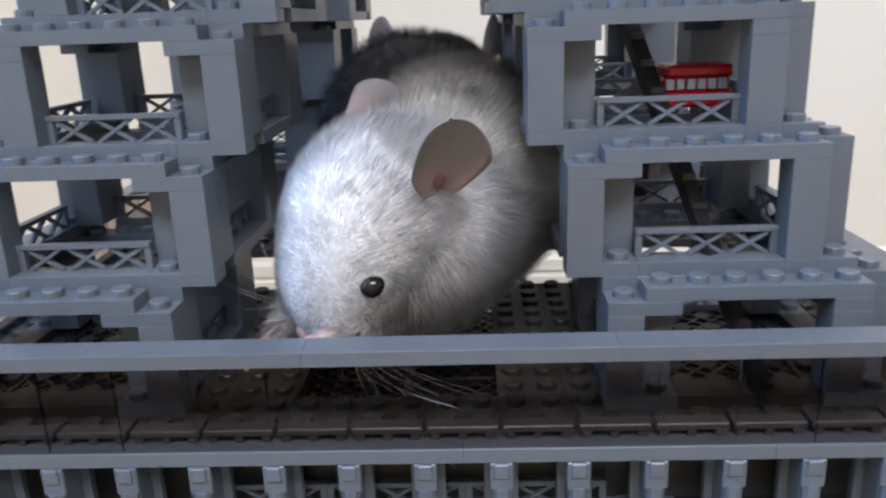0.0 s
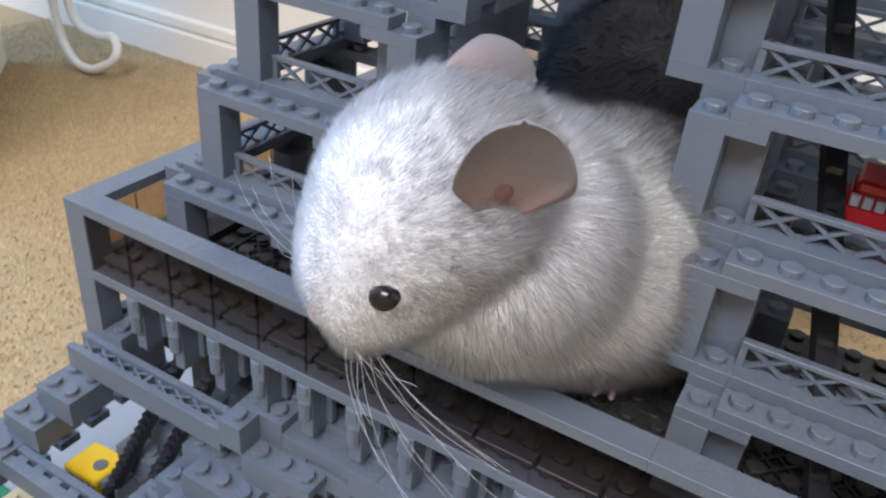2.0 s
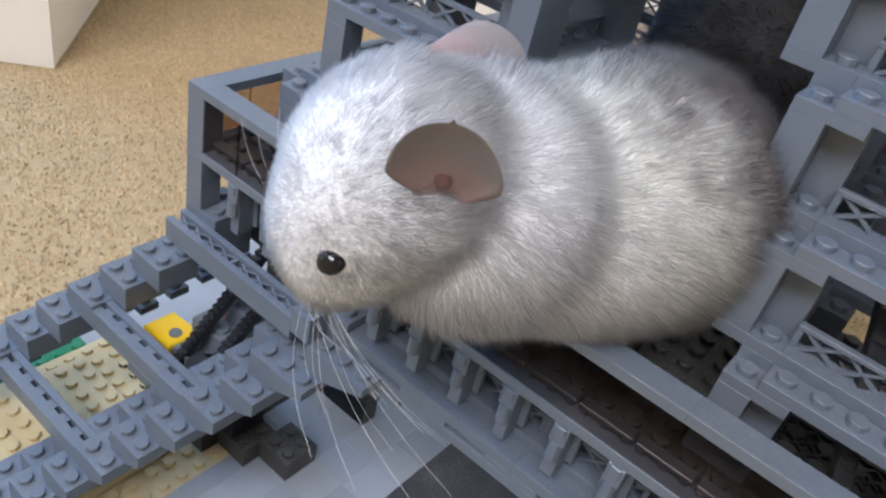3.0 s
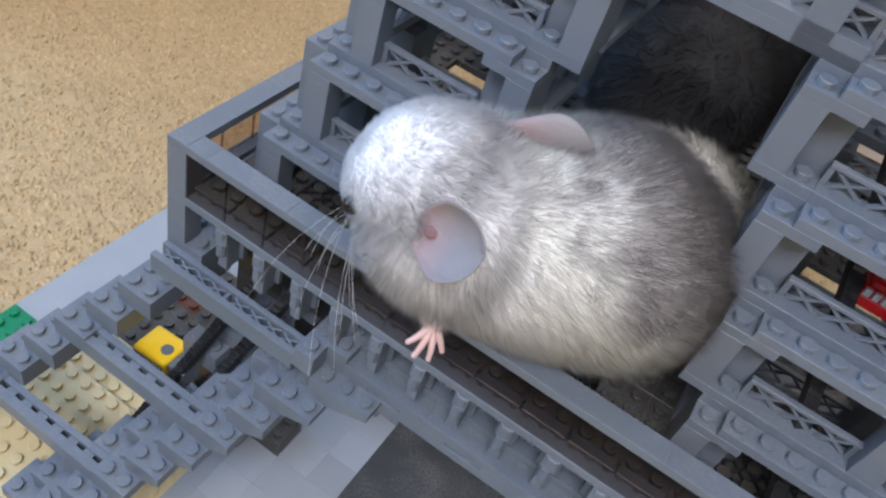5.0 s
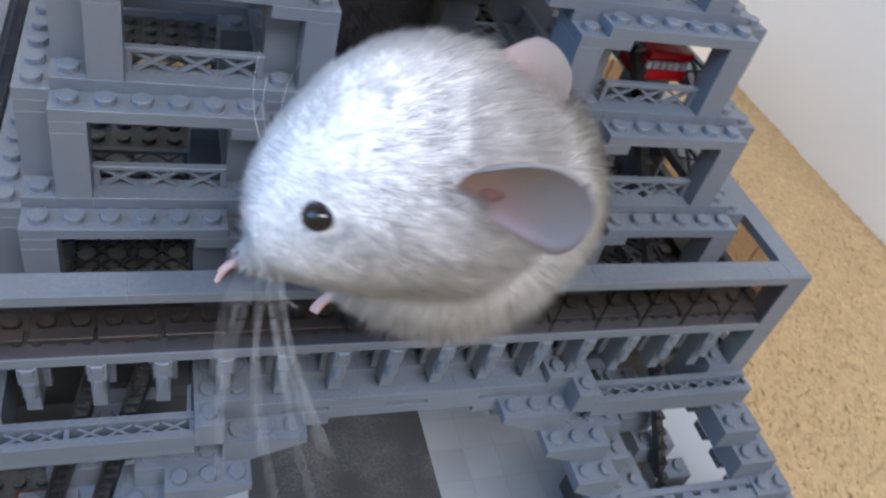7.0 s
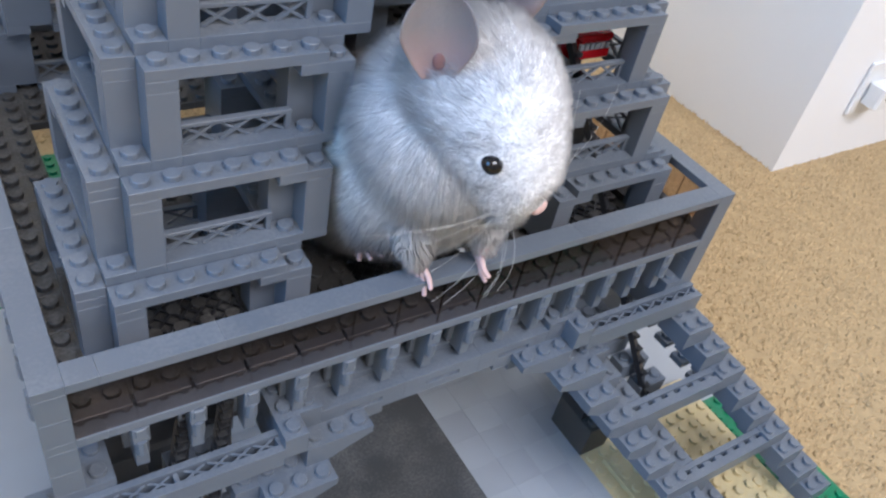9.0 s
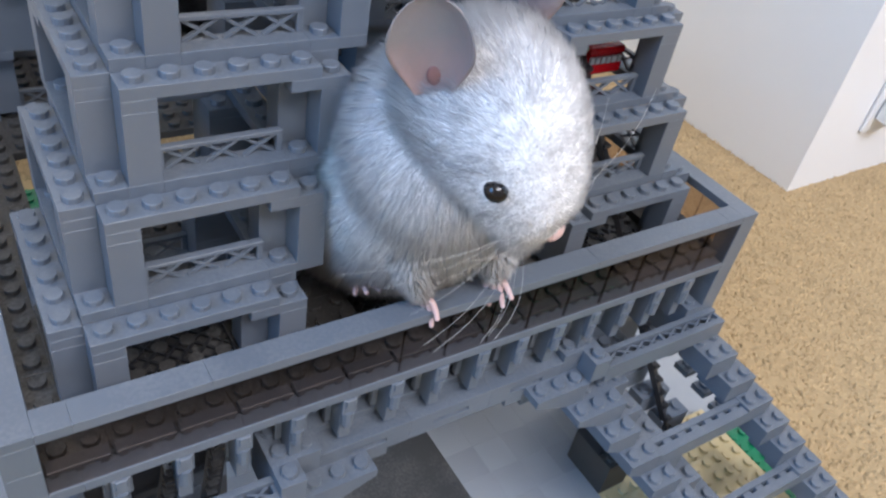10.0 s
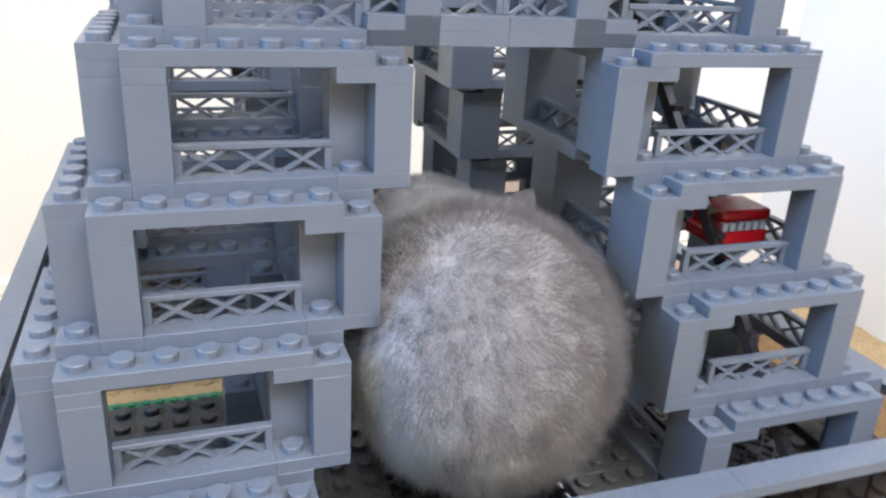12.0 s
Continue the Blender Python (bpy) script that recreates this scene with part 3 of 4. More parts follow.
def well():
    """Black grilles and pins in the open well of the platform and on the leg floors, and the inclined lift rails."""
    par = section("lift_shaft", 0, 0, "black lattice grilles and inclined lift rails")
    me = black_mesh()
    for x, y, z in [(-4, 1, -13), (0, 1, -13), (-4, 5, -13), (0, 5, -13), (-4, 9, -13), (0, 9, -13), (-12, 1, -9), (8, 1, -9), (-12, 4, -9), (8, 4, -9), (-4, 14, -13), (0, 14, -13)]:
        ob = new("grille", me)
        ob.parent = par
        ob.matrix_basis = Matrix.Translation((x * U, y * U, Z0 + z * P + 0.0004))
    rng = random.Random(9)
    for x in range(-4, 4, 2):
        for y in range(1, 12, 2):
            put("plate", par, x, y, -15 - rng.randint(0, 1), 2, 2, 1, BLACK)
    for i, (x, y) in enumerate(((-3.4, 1.2), (-2.6, 1.6), (-1.2, 1.4), (0.2, 1.7), (1.4, 1.3), (2.4, 1.7))):
        put("tile", par, x, y, -11.6, 1, 1, 1, WHITE if i % 2 else DARK, False).scale = (0.5, 0.35, 0.5)
    # inclined rails, one pair in every front leg, from the ground up through the storeys
    for sx in (-1, 1):
        for off in (0.0, 1.6):
            bm = bmesh.new()
            lo = Vector((sx * (15.0 - off) * U, -6.0 * U, Z0 + (GROUND + 6) * P))
            hi = Vector((sx * (5.0 - off) * U, 7.5 * U, Z0 + 34 * P))
            if sx < 0:
                hi = lo.lerp(hi, 0.42)
            elif off:
                continue
            bar(bm, lo, hi, 0.0022, 0.005)
            for i in range(40):
                p0 = lo.lerp(hi, (i + 0.5) / 40)
                bar(bm, p0 + Vector((0, 0, 0.0012)), p0 + Vector((0, 0, 0.0026)), 0.003, 0.0045)
            bmesh.ops.recalc_face_normals(bm, faces=bm.faces)
            part("rail", bm, BLACK, par, "inclined black lift rail")
    return par


shaft = well()


def lift_cabin(x, y, z, mat, label, tilt, size=0.82):
    """A small lift cabin: floor slab, windowed body with clear studs, roof slab."""
    c = link("lift_cabin", cabin_mesh(), tower, mat, label)
    c.matrix_basis = Matrix.Translation((x * U, y * U, Z0 + z * P)) @ pose(0, 0, 0, 0, tilt, 0) @ Matrix.Diagonal((size, size, size, 1))
    for i in range(6):
        bm = bmesh.new()
        chamfer_box(bm, -0.0088 + i * 0.003, -0.0066 + i * 0.003, -0.0085, -0.0071, 0.0012, 0.0042, 0.0002)
        bmesh.ops.recalc_face_normals(bm, faces=bm.faces)
        part("cabin_window", bm, PAVE, c, "small clear window")


def cabin_mesh():
    bm = bmesh.new()
    chamfer_box(bm, -0.0115, 0.0105, -0.0078, 0.0078, -0.004, 0.001, 0.0008)
    chamfer_box(bm, -0.0095, 0.0095, -0.0072, 0.0072, 0.001, 0.0045, 0.0004)
    chamfer_box(bm, -0.0085, 0.0105, -0.0078, 0.0078, 0.0045, 0.008, 0.0008)
    bmesh.ops.recalc_face_normals(bm, faces=bm.faces)
    me = bpy.data.meshes.new("lift_cabin")
    bm.to_mesh(me)
    bm.free()
    return me


lift_cabin(9.1, 4.6, 11.8, RED, "small red lift cabin with clear windows", 0)
lift_cabin(-15.0, -3.4, -33, YELLOW, "small yellow lift cabin in the lower leg", -6, 0.85)


def slope_mesh(n):
    """An inverted slope: n studs wide, its underside cut away towards the arch."""
    bm = bmesh.new()
    w = n * U
    prof = [(G, 3 * P), (w - G, 3 * P), (w - G, 2 * P), (w - 2 * U + G, 0), (G, 0)] if n > 2 else [(G, 3 * P), (w - G, 3 * P), (w - G, 1.4 * P), (w - U, 0), (G, 0)]
    fr = [bm.verts.new((x, G, z)) for x, z in prof]
    bk = [bm.verts.new((x, 2 * U - G, z)) for x, z in prof]
    bm.faces.new(fr)
    bm.faces.new(bk[::-1])
    for i in range(len(prof)):
        j = (i + 1) % len(prof)
        bm.faces.new((fr[i], bk[i], bk[j], fr[j]))
    for i in range(n):
        stud(bm, (i + 0.5) * U, 0.5 * U, 3 * P - G)
        stud(bm, (i + 0.5) * U, 1.5 * U, 3 * P - G)
    bmesh.ops.recalc_face_normals(bm, faces=bm.faces)
    me = bpy.data.meshes.new("slope_brick")
    bm.to_mesh(me)
    bm.free()
    me.materials.append(GREY)
    return me


SLOPES = {n: slope_mesh(n) for n in (2, 3)}


# inner corner of every step of a leg's front: distance from the middle, front, top, studs wide
STEPS = [(4, -3, -19, 3), (6, -4, -22, 3), (7.5, -5, -25, 2), (8.5, -6, -28, 2), (9.5, -7, -31, 2), (10.5, -8, -34, 2), (11.5, -9, -37, 2), (12.5, -10, -40, 2), (13.5, -11, -43, 2), (14.5, -12, -46, 2)]


def beam_mesh(crossed):
    """A long beam between the edges of a leg: two smooth rails with an open row of crosses or of short ribs between them."""
    bm = bmesh.new()
    L = 8 * U
    chamfer_box(bm, 0, L, 0, U, 0, 0.5 * P)
    y0, y1 = (0.0026, 0.0058) if crossed else (0.0038, 0.0054)
    chamfer_box(bm, 0, L, 0, y0, 0.5 * P, 2.6 * P)
    chamfer_box(bm, 0, L, y1, U, 0.5 * P, 2.9 * P)
    top = 2.3 * P
    if crossed:
        for g in (0, 1):
            for i in range(4):
                x0 = g * L / 2 + 0.002 + i * 0.0072
                bar(bm, (x0, 0.0026, top), (x0 + 0.0064, 0.0058, top), 0.0007, 0.0007)
                bar(bm, (x0, 0.0058, top), (x0 + 0.0064, 0.0026, top), 0.0006, 0.0007)
            chamfer_box(bm, g * L / 2 + 0.0308, g * L / 2 + 0.0322, 0.0026, 0.0058, 0.5 * P, 2.5 * P)
    else:
        for i in range(9):
            x0 = i * L / 8
            chamfer_box(bm, max(0, x0 - 0.0022), min(L, x0 + 0.0022), y0, y1, 0.5 * P, 2.5 * P)
    bmesh.ops.recalc_face_normals(bm, faces=bm.faces)
    me = bpy.data.meshes.new("beam")
    bm.to_mesh(me)
    bm.free()
    me.materials.append(GREY)
    return me


BEAMS = (beam_mesh(True), beam_mesh(False), beam_mesh(False))


def lower_leg(sx):
    """A front leg below the platform, spreading outwards and forwards step by step to the ground."""
    par = section("lower_leg", 0, 0)
    def X(a, n):
        return -a - n if sx < 0 else a
    for i, (a, y, z, n) in enumerate(STEPS):
        ob = new("slope_brick", SLOPES[n])
        ob.parent = par
        if sx < 0:
            ob.matrix_basis = Matrix.Translation((-(a + n) * U, y * U, Z0 + (z - 3) * P))
        else:
            ob.matrix_basis = Matrix.Translation(((a + n) * U, (y + 2) * U, Z0 + (z - 3) * P)) @ pose(0, 0, 0, 0, 0, 180)
        # outer edge of the leg
        oa = 11 - y
        put("brick", par, X(oa, 2), y + (0 if i else 1), z - 3, 2, 2, 3)
        # filling behind the inner steps
        put("brick", par, X(a + n, 1), y + 1, z - 3, 1, 2, 3)
    put("brick", par, X(7, 1), -3, -19, 1, 1, 3)
    for i in range(6):
        put("brick", par, X(9 + i, 2), 0 - i, -22 - 3 * i, 2, 1, 3)
        put("plate", par, X(14 + i, 2), 1 - i, -23 - 3 * i, 2, 1, 1)
    put("plate", par, X(8, 8), 1, -20, 8, 1, 1)
    # leg's inner back, seen between beams: added panels, coloured dark for the shade inside
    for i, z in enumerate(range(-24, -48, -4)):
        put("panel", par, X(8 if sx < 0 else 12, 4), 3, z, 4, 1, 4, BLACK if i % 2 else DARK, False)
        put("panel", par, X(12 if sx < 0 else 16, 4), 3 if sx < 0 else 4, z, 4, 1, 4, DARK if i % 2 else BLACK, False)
    for me, a, y, z in zip(BEAMS, (8, 10.5, 12.3), (-3, -6, -9), (-20, -31, -40)):
        ob = new("beam", me)
        ob.parent = par
        ob.matrix_basis = Matrix.Translation((X(a, 8) * U, y * U, Z0 + z * P))
    return par


for sx in (-1, 1):
    lower_leg(sx)


def grid_plates(name, par, x0, y0, z, nx, ny, mat, label):
    """A studded base plate made of one mesh."""
    bm = bmesh.new()
    chamfer_box(bm, x0 * U, (x0 + nx) * U, y0 * U, (y0 + ny) * U, Z0 + (z - 1) * P, Z0 + z * P)
    me = bpy.data.meshes.new(name)
    bmesh.ops.recalc_face_normals(bm, faces=bm.faces)
    bm.to_mesh(me)
    bm.free()
    b2 = bmesh.new()
    stud(b2, 0, 0, 0, 8)
    sv = np.array([v.co for v in b2.verts])
    sf = [[v.index for v in f.verts] for f in b2.faces] if b2.verts.index_update() is None else []
    b2.free()
    verts = [tuple(v.co) for v in me.vertices]
    faces = [list(p.vertices) for p in me.polygons]
    for i in range(nx):
        for j in range(ny):
            o = len(verts)
            verts += [tuple(c) for c in sv + np.array([(x0 + i + 0.5) * U, (y0 + j + 0.5) * U, Z0 + z * P])]
            faces += [[o + q for q in f] for f in sf]
    out = bpy.data.meshes.new(name)
    out.from_pydata(verts, [], faces)
    out.update()
    bpy.data.meshes.remove(me)
    return link(name, out, par, mat, label)


def ground_plates():
    for x in (-27, 0):
        grid_plates("baseplate", tower, x, -20, GROUND, 27, 17, GREEN, "green studded baseplate")
        grid_plates("baseplate", tower, x, 22, GROUND, 27, 16, GREEN, "green studded baseplate")
        put("baseplate", tower, x, -3, GROUND - 1, 27, 25, 1, PAVE, False)["label"] = "smooth light grey ground plate"
    for sx in (-1, 1):
        x = -23 if sx < 0 else 12
        grid_plates("tan_plate", tower, x, -13, GROUND + 1, 11, 12, TAN, "tan studded plates under the leg")
        grid_plates("tan_plate", tower, x + (1 if sx < 0 else 1), -12, GROUND + 2, 8, 8, TAN, "tan studded plates under the leg")
    rng = random.Random(4)
    for x in range(-21, -13, 2):
        for y in range(-3, 7, 2):
            put("plate", tower, x, y, GROUND, 2, 2, 1, rng.choice((DARK, DARK, BROWN)))
    # dark machine housing at the foot of the lift
    for x, y, z, nx, ny, h, mat in ((-15, -3, 1, 2, 3, 3, BLACK), (-13, -2, 1, 2, 2, 3, DARK), (-13, -2, 4, 1, 2, 3, BLACK), (-16, -1, 4, 2, 2, 3, BLACK), (-11, -1, 1, 2, 2, 3, DARK), (-15, -1, 7, 1, 2, 3, BROWN), (12, -3, 1, 2, 3, 6, DARK), (13, -3, 7, 2, 2, 3, BLACK), (12, -2, 7, 1, 2, 6, BLACK), (14, -1, 1, 2, 2, 9, DARK), (13, -3, 10, 1, 1, 1, WHITE)):
        put("brick", tower, x, y, GROUND + z, nx, ny, h, mat)
    put("plate", tower, -5, -18, GROUND, 10, 50, 1, ROAD, False)["label"] = "smooth dark grey roadway under the arch"
    for x in range(5, 13, 2):
        for y in range(-19, 21, 2):
            for s in (x, -x - 2):
                put("tile", tower, s, y, GROUND, 2, 2, 1, PAVE, False)


ground_plates()


def upper_beam():
    """The lattice beam that joins the legs above the fourth storey."""
    par = section("cross_beam", 0, 0)
    z = 27
    for y in (4, 23):
        for x in (-4, 0):
            put("plate", par, x, y, z, 4, 1, 1, None, False)
            put_fence(par, x, y, z + 1, 0)
        put("plate", par, -4, y, z + 8, 8, 1, 1)
    for x in (-10, 9):
        for y in (10, 14):
            put("plate", par, x, y, z, 1, 4, 1, None, False)
            put_fence(par, x + (1 if x > 0 else 0), y + (0 if x > 0 else 4), z + 1, 90 if x > 0 else -90)


upper_beam()

# ---- the animals ----


def egg(bm, sx, sy, sz, n=24, m=36, shape=None):
    """A closed rounded body along y; shape(s) gives width, height and rise at s from -1 (rear) to 1 (front)."""
    rings = []
    for i in range(1, n):
        s = -math.cos(math.pi * i / n)
        w, h, c = shape(s)
        rings.append([bm.verts.new((sx * w * math.cos(2 * math.pi * j / m), sy * s, sz * (c + h * math.sin(2 * math.pi * j / m)))) for j in range(m)])
    a, b_ = bm.verts.new((0, -sy, sz * shape(-1)[2])), bm.verts.new((0, sy, sz * shape(1)[2]))
    for r, q in zip(rings, rings[1:]):
        for j in range(m):
            bm.faces.new((r[j], r[(j + 1) % m], q[(j + 1) % m], q[j]))
    for j in range(m):
        bm.faces.new((a, rings[0][(j + 1) % m], rings[0][j]))
        bm.faces.new((b_, rings[-1][j], rings[-1][(j + 1) % m]))
    bmesh.ops.recalc_face_normals(bm, faces=bm.faces)
    return bm


def coat(name, source, parent, mat, count, length, flow, seed, width=0.00005, keep=None, label="", lift=0.62):
    """Hairs over a skin mesh: slim bent blades, combed along flow."""
    rng = np.random.default_rng(seed)
    me = source.data
    me.calc_loop_triangles()
    tri = np.array([t.vertices for t in me.loop_triangles])
    co = np.array([v.co for v in me.vertices])
    no = np.array([v.normal for v in me.vertices])
    a, b_, c = co[tri[:, 0]], co[tri[:, 1]], co[tri[:, 2]]
    area = np.linalg.norm(np.cross(b_ - a, c - a), axis=1)
    pick = rng.choice(len(tri), count, p=area / area.sum())
    r1, r2 = np.sqrt(rng.random((count, 1))), rng.random((count, 1))
    w0, w1, w2 = 1 - r1, r1 * (1 - r2), r1 * r2
    p = w0 * a[pick] + w1 * b_[pick] + w2 * c[pick]
    nn = w0 * no[tri[pick, 0]] + w1 * no[tri[pick, 1]] + w2 * no[tri[pick, 2]]
    nn /= np.linalg.norm(nn, axis=1, keepdims=True) + 1e-9
    if keep is not None:
        ok = keep(p)
        p, nn = p[ok], nn[ok]
    n = len(p)
    fl = np.array(flow)[None] if np.ndim(flow) == 1 else flow
    fl = fl - (fl * nn).sum(1, keepdims=True) * nn
    # locks: hairs of one cell lean together; the cells are warped so that no grid shows
    warp = p + 0.0011 * np.stack([np.sin(p @ np.array(v) * 900 + ph) for v, ph in (((1, .4, .2), 0), ((.1, 1, .7), 1), ((.5, .2, 1), 2))], 1)
    lean = np.zeros((n, 3))
    for size, amount in ((0.0023, 0.14), (0.0075, 0.12)):
        cell = np.floor(warp / size).astype(np.int64)
        key = (cell[:, 0] * 73856093) ^ (cell[:, 1] * 19349663) ^ (cell[:, 2] * 83492791)
        for axis in range(3):
            lean[:, axis] += amount * (np.modf(np.abs(np.sin(key % 100003 * (12.9898 + axis * 7.3))) * 43758.5)[0] * 2 - 1)
        lean += ((cell + 0.5) * size - warp) / size * amount * 0.9
    d = nn * lift + fl * (1.15 - lift) + lean + rng.normal(0, 0.19, (n, 3))
    d /= np.linalg.norm(d, axis=1, keepdims=True)
    ln = length(p) * (0.65 + 0.6 * rng.random(n)) if callable(length) else length * (0.65 + 0.6 * rng.random(n))
    side = np.cross(d, rng.normal(0, 1, (n, 3)))
    side /= np.linalg.norm(side, axis=1, keepdims=True) + 1e-9
    side *= width
    mid = p + d * ln[:, None] * 0.55
    tip = p + (d * 0.95 + fl * 0.22) * ln[:, None]
    base = p - nn * 0.0006
    verts = np.stack([base - side, base + side, mid + side * 0.8, mid - side * 0.8, tip], 1).reshape(-1, 3)
    k = 5 * np.arange(n)[:, None]
    quads = (k + np.array([[0, 1, 2, 3]])).tolist()
    tris = (k + np.array([[3, 2, 4]])).tolist()
    out = bpy.data.meshes.new(name)
    out.from_pydata(verts.tolist(), [], quads + tris)
    out.polygons.foreach_set("use_smooth", np.ones(len(out.polygons), bool))
    out.update()
    soft = nn * 0.97 + d * 0.12
    soft /= np.linalg.norm(soft, axis=1, keepdims=True)
    out.normals_split_custom_set_from_vertices(np.repeat(soft, 5, axis=0).tolist())
    ob = link(name, out, parent, mat, label)
    ob["kind"] = "stuff"
    return ob


def curve_of(*pts):
    """Piecewise smooth curve through (s, value) points."""
    xs, ys = [p[0] for p in pts], [p[1] for p in pts]
    return lambda s: float(np.interp(s, xs, ys))


def ear_mesh(side):
    """A thin round cupped ear, its root at the origin, its rims curled outwards and drawn into a funnel at the root."""
    bm = bmesh.new()
    n, rows = 22, 16
    outer, inner = [], []
    for layer, store in ((0.0, outer), (0.0006, inner)):
        for i in range(rows + 1):
            h = 0.5 - 0.5 * math.cos(math.pi * i / rows)
            half = 0.0089 * math.sqrt(max(0.0, 1 - ((h - 0.54) / 0.46) ** 2)) if h > 0.54 else 0.0089 * (0.5 + 0.5 * math.sin(math.pi * h / 1.08))
            half = max(half, 0.0006)
            row = []
            for j in range(n + 1):
                u = -1 + 2 * j / n
                funnel = max(0.0, 1 - h / 0.5)
                round_off = min(1.0, half / 0.0089) ** 2 if h > 0.54 else 1.0
                cup = round_off * (0.0036 - 0.0012 * funnel) * u * u * math.sin(math.pi * min(1.0, 0.12 + h * 0.76)) + 0.0016 * abs(u) ** 6 * math.sin(math.pi * h)
                ripple = 0.00035 * math.sin(3.1 * u + 5 * h)
                row.append(bm.verts.new((side * (cup + layer + ripple + 0.0035 * h * h), half * u * (1 - 0.25 * funnel), 0.0232 * h)))
            store.append(row)
    for store in (outer, inner):
        for r, q in zip(store, store[1:]):
            for j in range(n):
                bm.faces.new((r[j], r[j + 1], q[j + 1], q[j]))
    for i in range(rows):
        for j in (0, n):
            bm.faces.new((outer[i][j], outer[i + 1][j], inner[i + 1][j], inner[i][j]))
    for i in (0, rows):
        for j in range(n):
            bm.faces.new((outer[i][j], outer[i][j + 1], inner[i][j + 1], inner[i][j]))
    bmesh.ops.recalc_face_normals(bm, faces=bm.faces)
    return bm


def ear_canal(ear, sx):
    """The dark red ear canal at the root of the ear."""
    bm = bmesh.new()
    bmesh.ops.create_uvsphere(bm, u_segments=14, v_segments=10, radius=0.0021, matrix=Matrix.Translation((sx * 0.0012, 0.0004, 0.005)) @ Matrix.Diagonal((0.22, 0.75, 1.1, 1)))
    part("ear_canal", bm, CANAL, ear, "dark red ear canal", True)


def ear_pose(sx, back, out, toe=20):
    return Matrix.Translation((sx * 0.0166, -0.0145, 0.0102)) @ pose(0, 0, 0, 0, 0, sx * toe) @ pose(0, 0, 0, back, sx * out, 0)


def paw(name, parent, place, yaw, size=1.0, pitch=0):
    """A small hand: a palm and four slim fingers."""
    bm = bmesh.new()
    def blob(c, r, sx=1, sy=1, sz=1):
        bmesh.ops.create_uvsphere(bm, u_segments=8, v_segments=6, radius=r, matrix=Matrix.Translation(c) @ Matrix.Diagonal((sx, sy, sz, 1)))
    blob((0, -0.001, 0.0015), 0.0028, 1.1, 1.3, 0.75)
    for i, ang in enumerate((-32, -10, 12, 34)):
        a = radians(ang)
        L = (0.0062, 0.0078, 0.0078, 0.006)[i]
        for s in range(13):
            s /= 3.0
            d = 0.0018 + L * s / 4
            blob((math.sin(a) * d, math.cos(a) * d, 0.0017 - 0.0012 * (s / 4) ** 2 + 0.0004 * math.sin(math.pi * s / 4)), 0.00105 - 0.00009 * s)
    ob = part(name, bm, PAW, parent, "pale pink paw with slim fingers", True)
    ob.matrix_basis = Matrix.Translation(place) @ pose(0, 0, 0, pitch, 0, yaw) @ Matrix.Diagonal((size, size, size, 1))
    return ob


def along(a, b_, up=(0, 0, 1)):
    """Pose at a whose y axis points at b_, z axis kept up."""
    y = (Vector(b_) - Vector(a)).normalized()
    x = y.cross(Vector(up)).normalized()
    z = x.cross(y)
    return Matrix.Translation(a) @ Matrix((x, y, z)).transposed().to_4x4()


HEAD_W = curve_of((-1, 0), (-0.94, 0.36), (-0.8, 0.68), (-0.5, 0.95), (-0.2, 1.0), (0.1, 0.95), (0.4, 0.84), (0.65, 0.69), (0.82, 0.56), (0.93, 0.38), (0.98, 0.2), (1, 0))
HEAD_H = curve_of((-1, 0), (-0.94, 0.36), (-0.8, 0.66), (-0.5, 0.94), (-0.2, 1.0), (0.1, 0.98), (0.4, 0.88), (0.65, 0.72), (0.82, 0.58), (0.93, 0.4), (0.98, 0.21), (1, 0))
HEAD_C = curve_of((-1, 0.0), (-0.5, 0.06), (0, 0.06), (0.3, -0.03), (0.6, -0.2), (1, -0.44))
BODY_W = curve_of((-1, 0), (-0.95, 0.36), (-0.8, 0.7), (-0.5, 0.97), (-0.2, 1.0), (0.2, 0.94), (0.6, 0.84), (0.85, 0.74), (0.95, 0.52), (1, 0))
BODY_H = curve_of((-1, 0), (-0.95, 0.36), (-0.8, 0.68), (-0.5, 0.96), (-0.2, 1.0), (0.2, 0.95), (0.6, 0.84), (0.85, 0.74), (0.95, 0.52), (1, 0))
BODY_C = curve_of((-1, -0.15), (-0.3, 0.0), (0.4, 0.02), (1, 0.16))
HSX, HSY, HSZ = 0.0208, 0.0272, 0.0226
BSX, BSY, BSZ = 0.032, 0.0445, 0.032


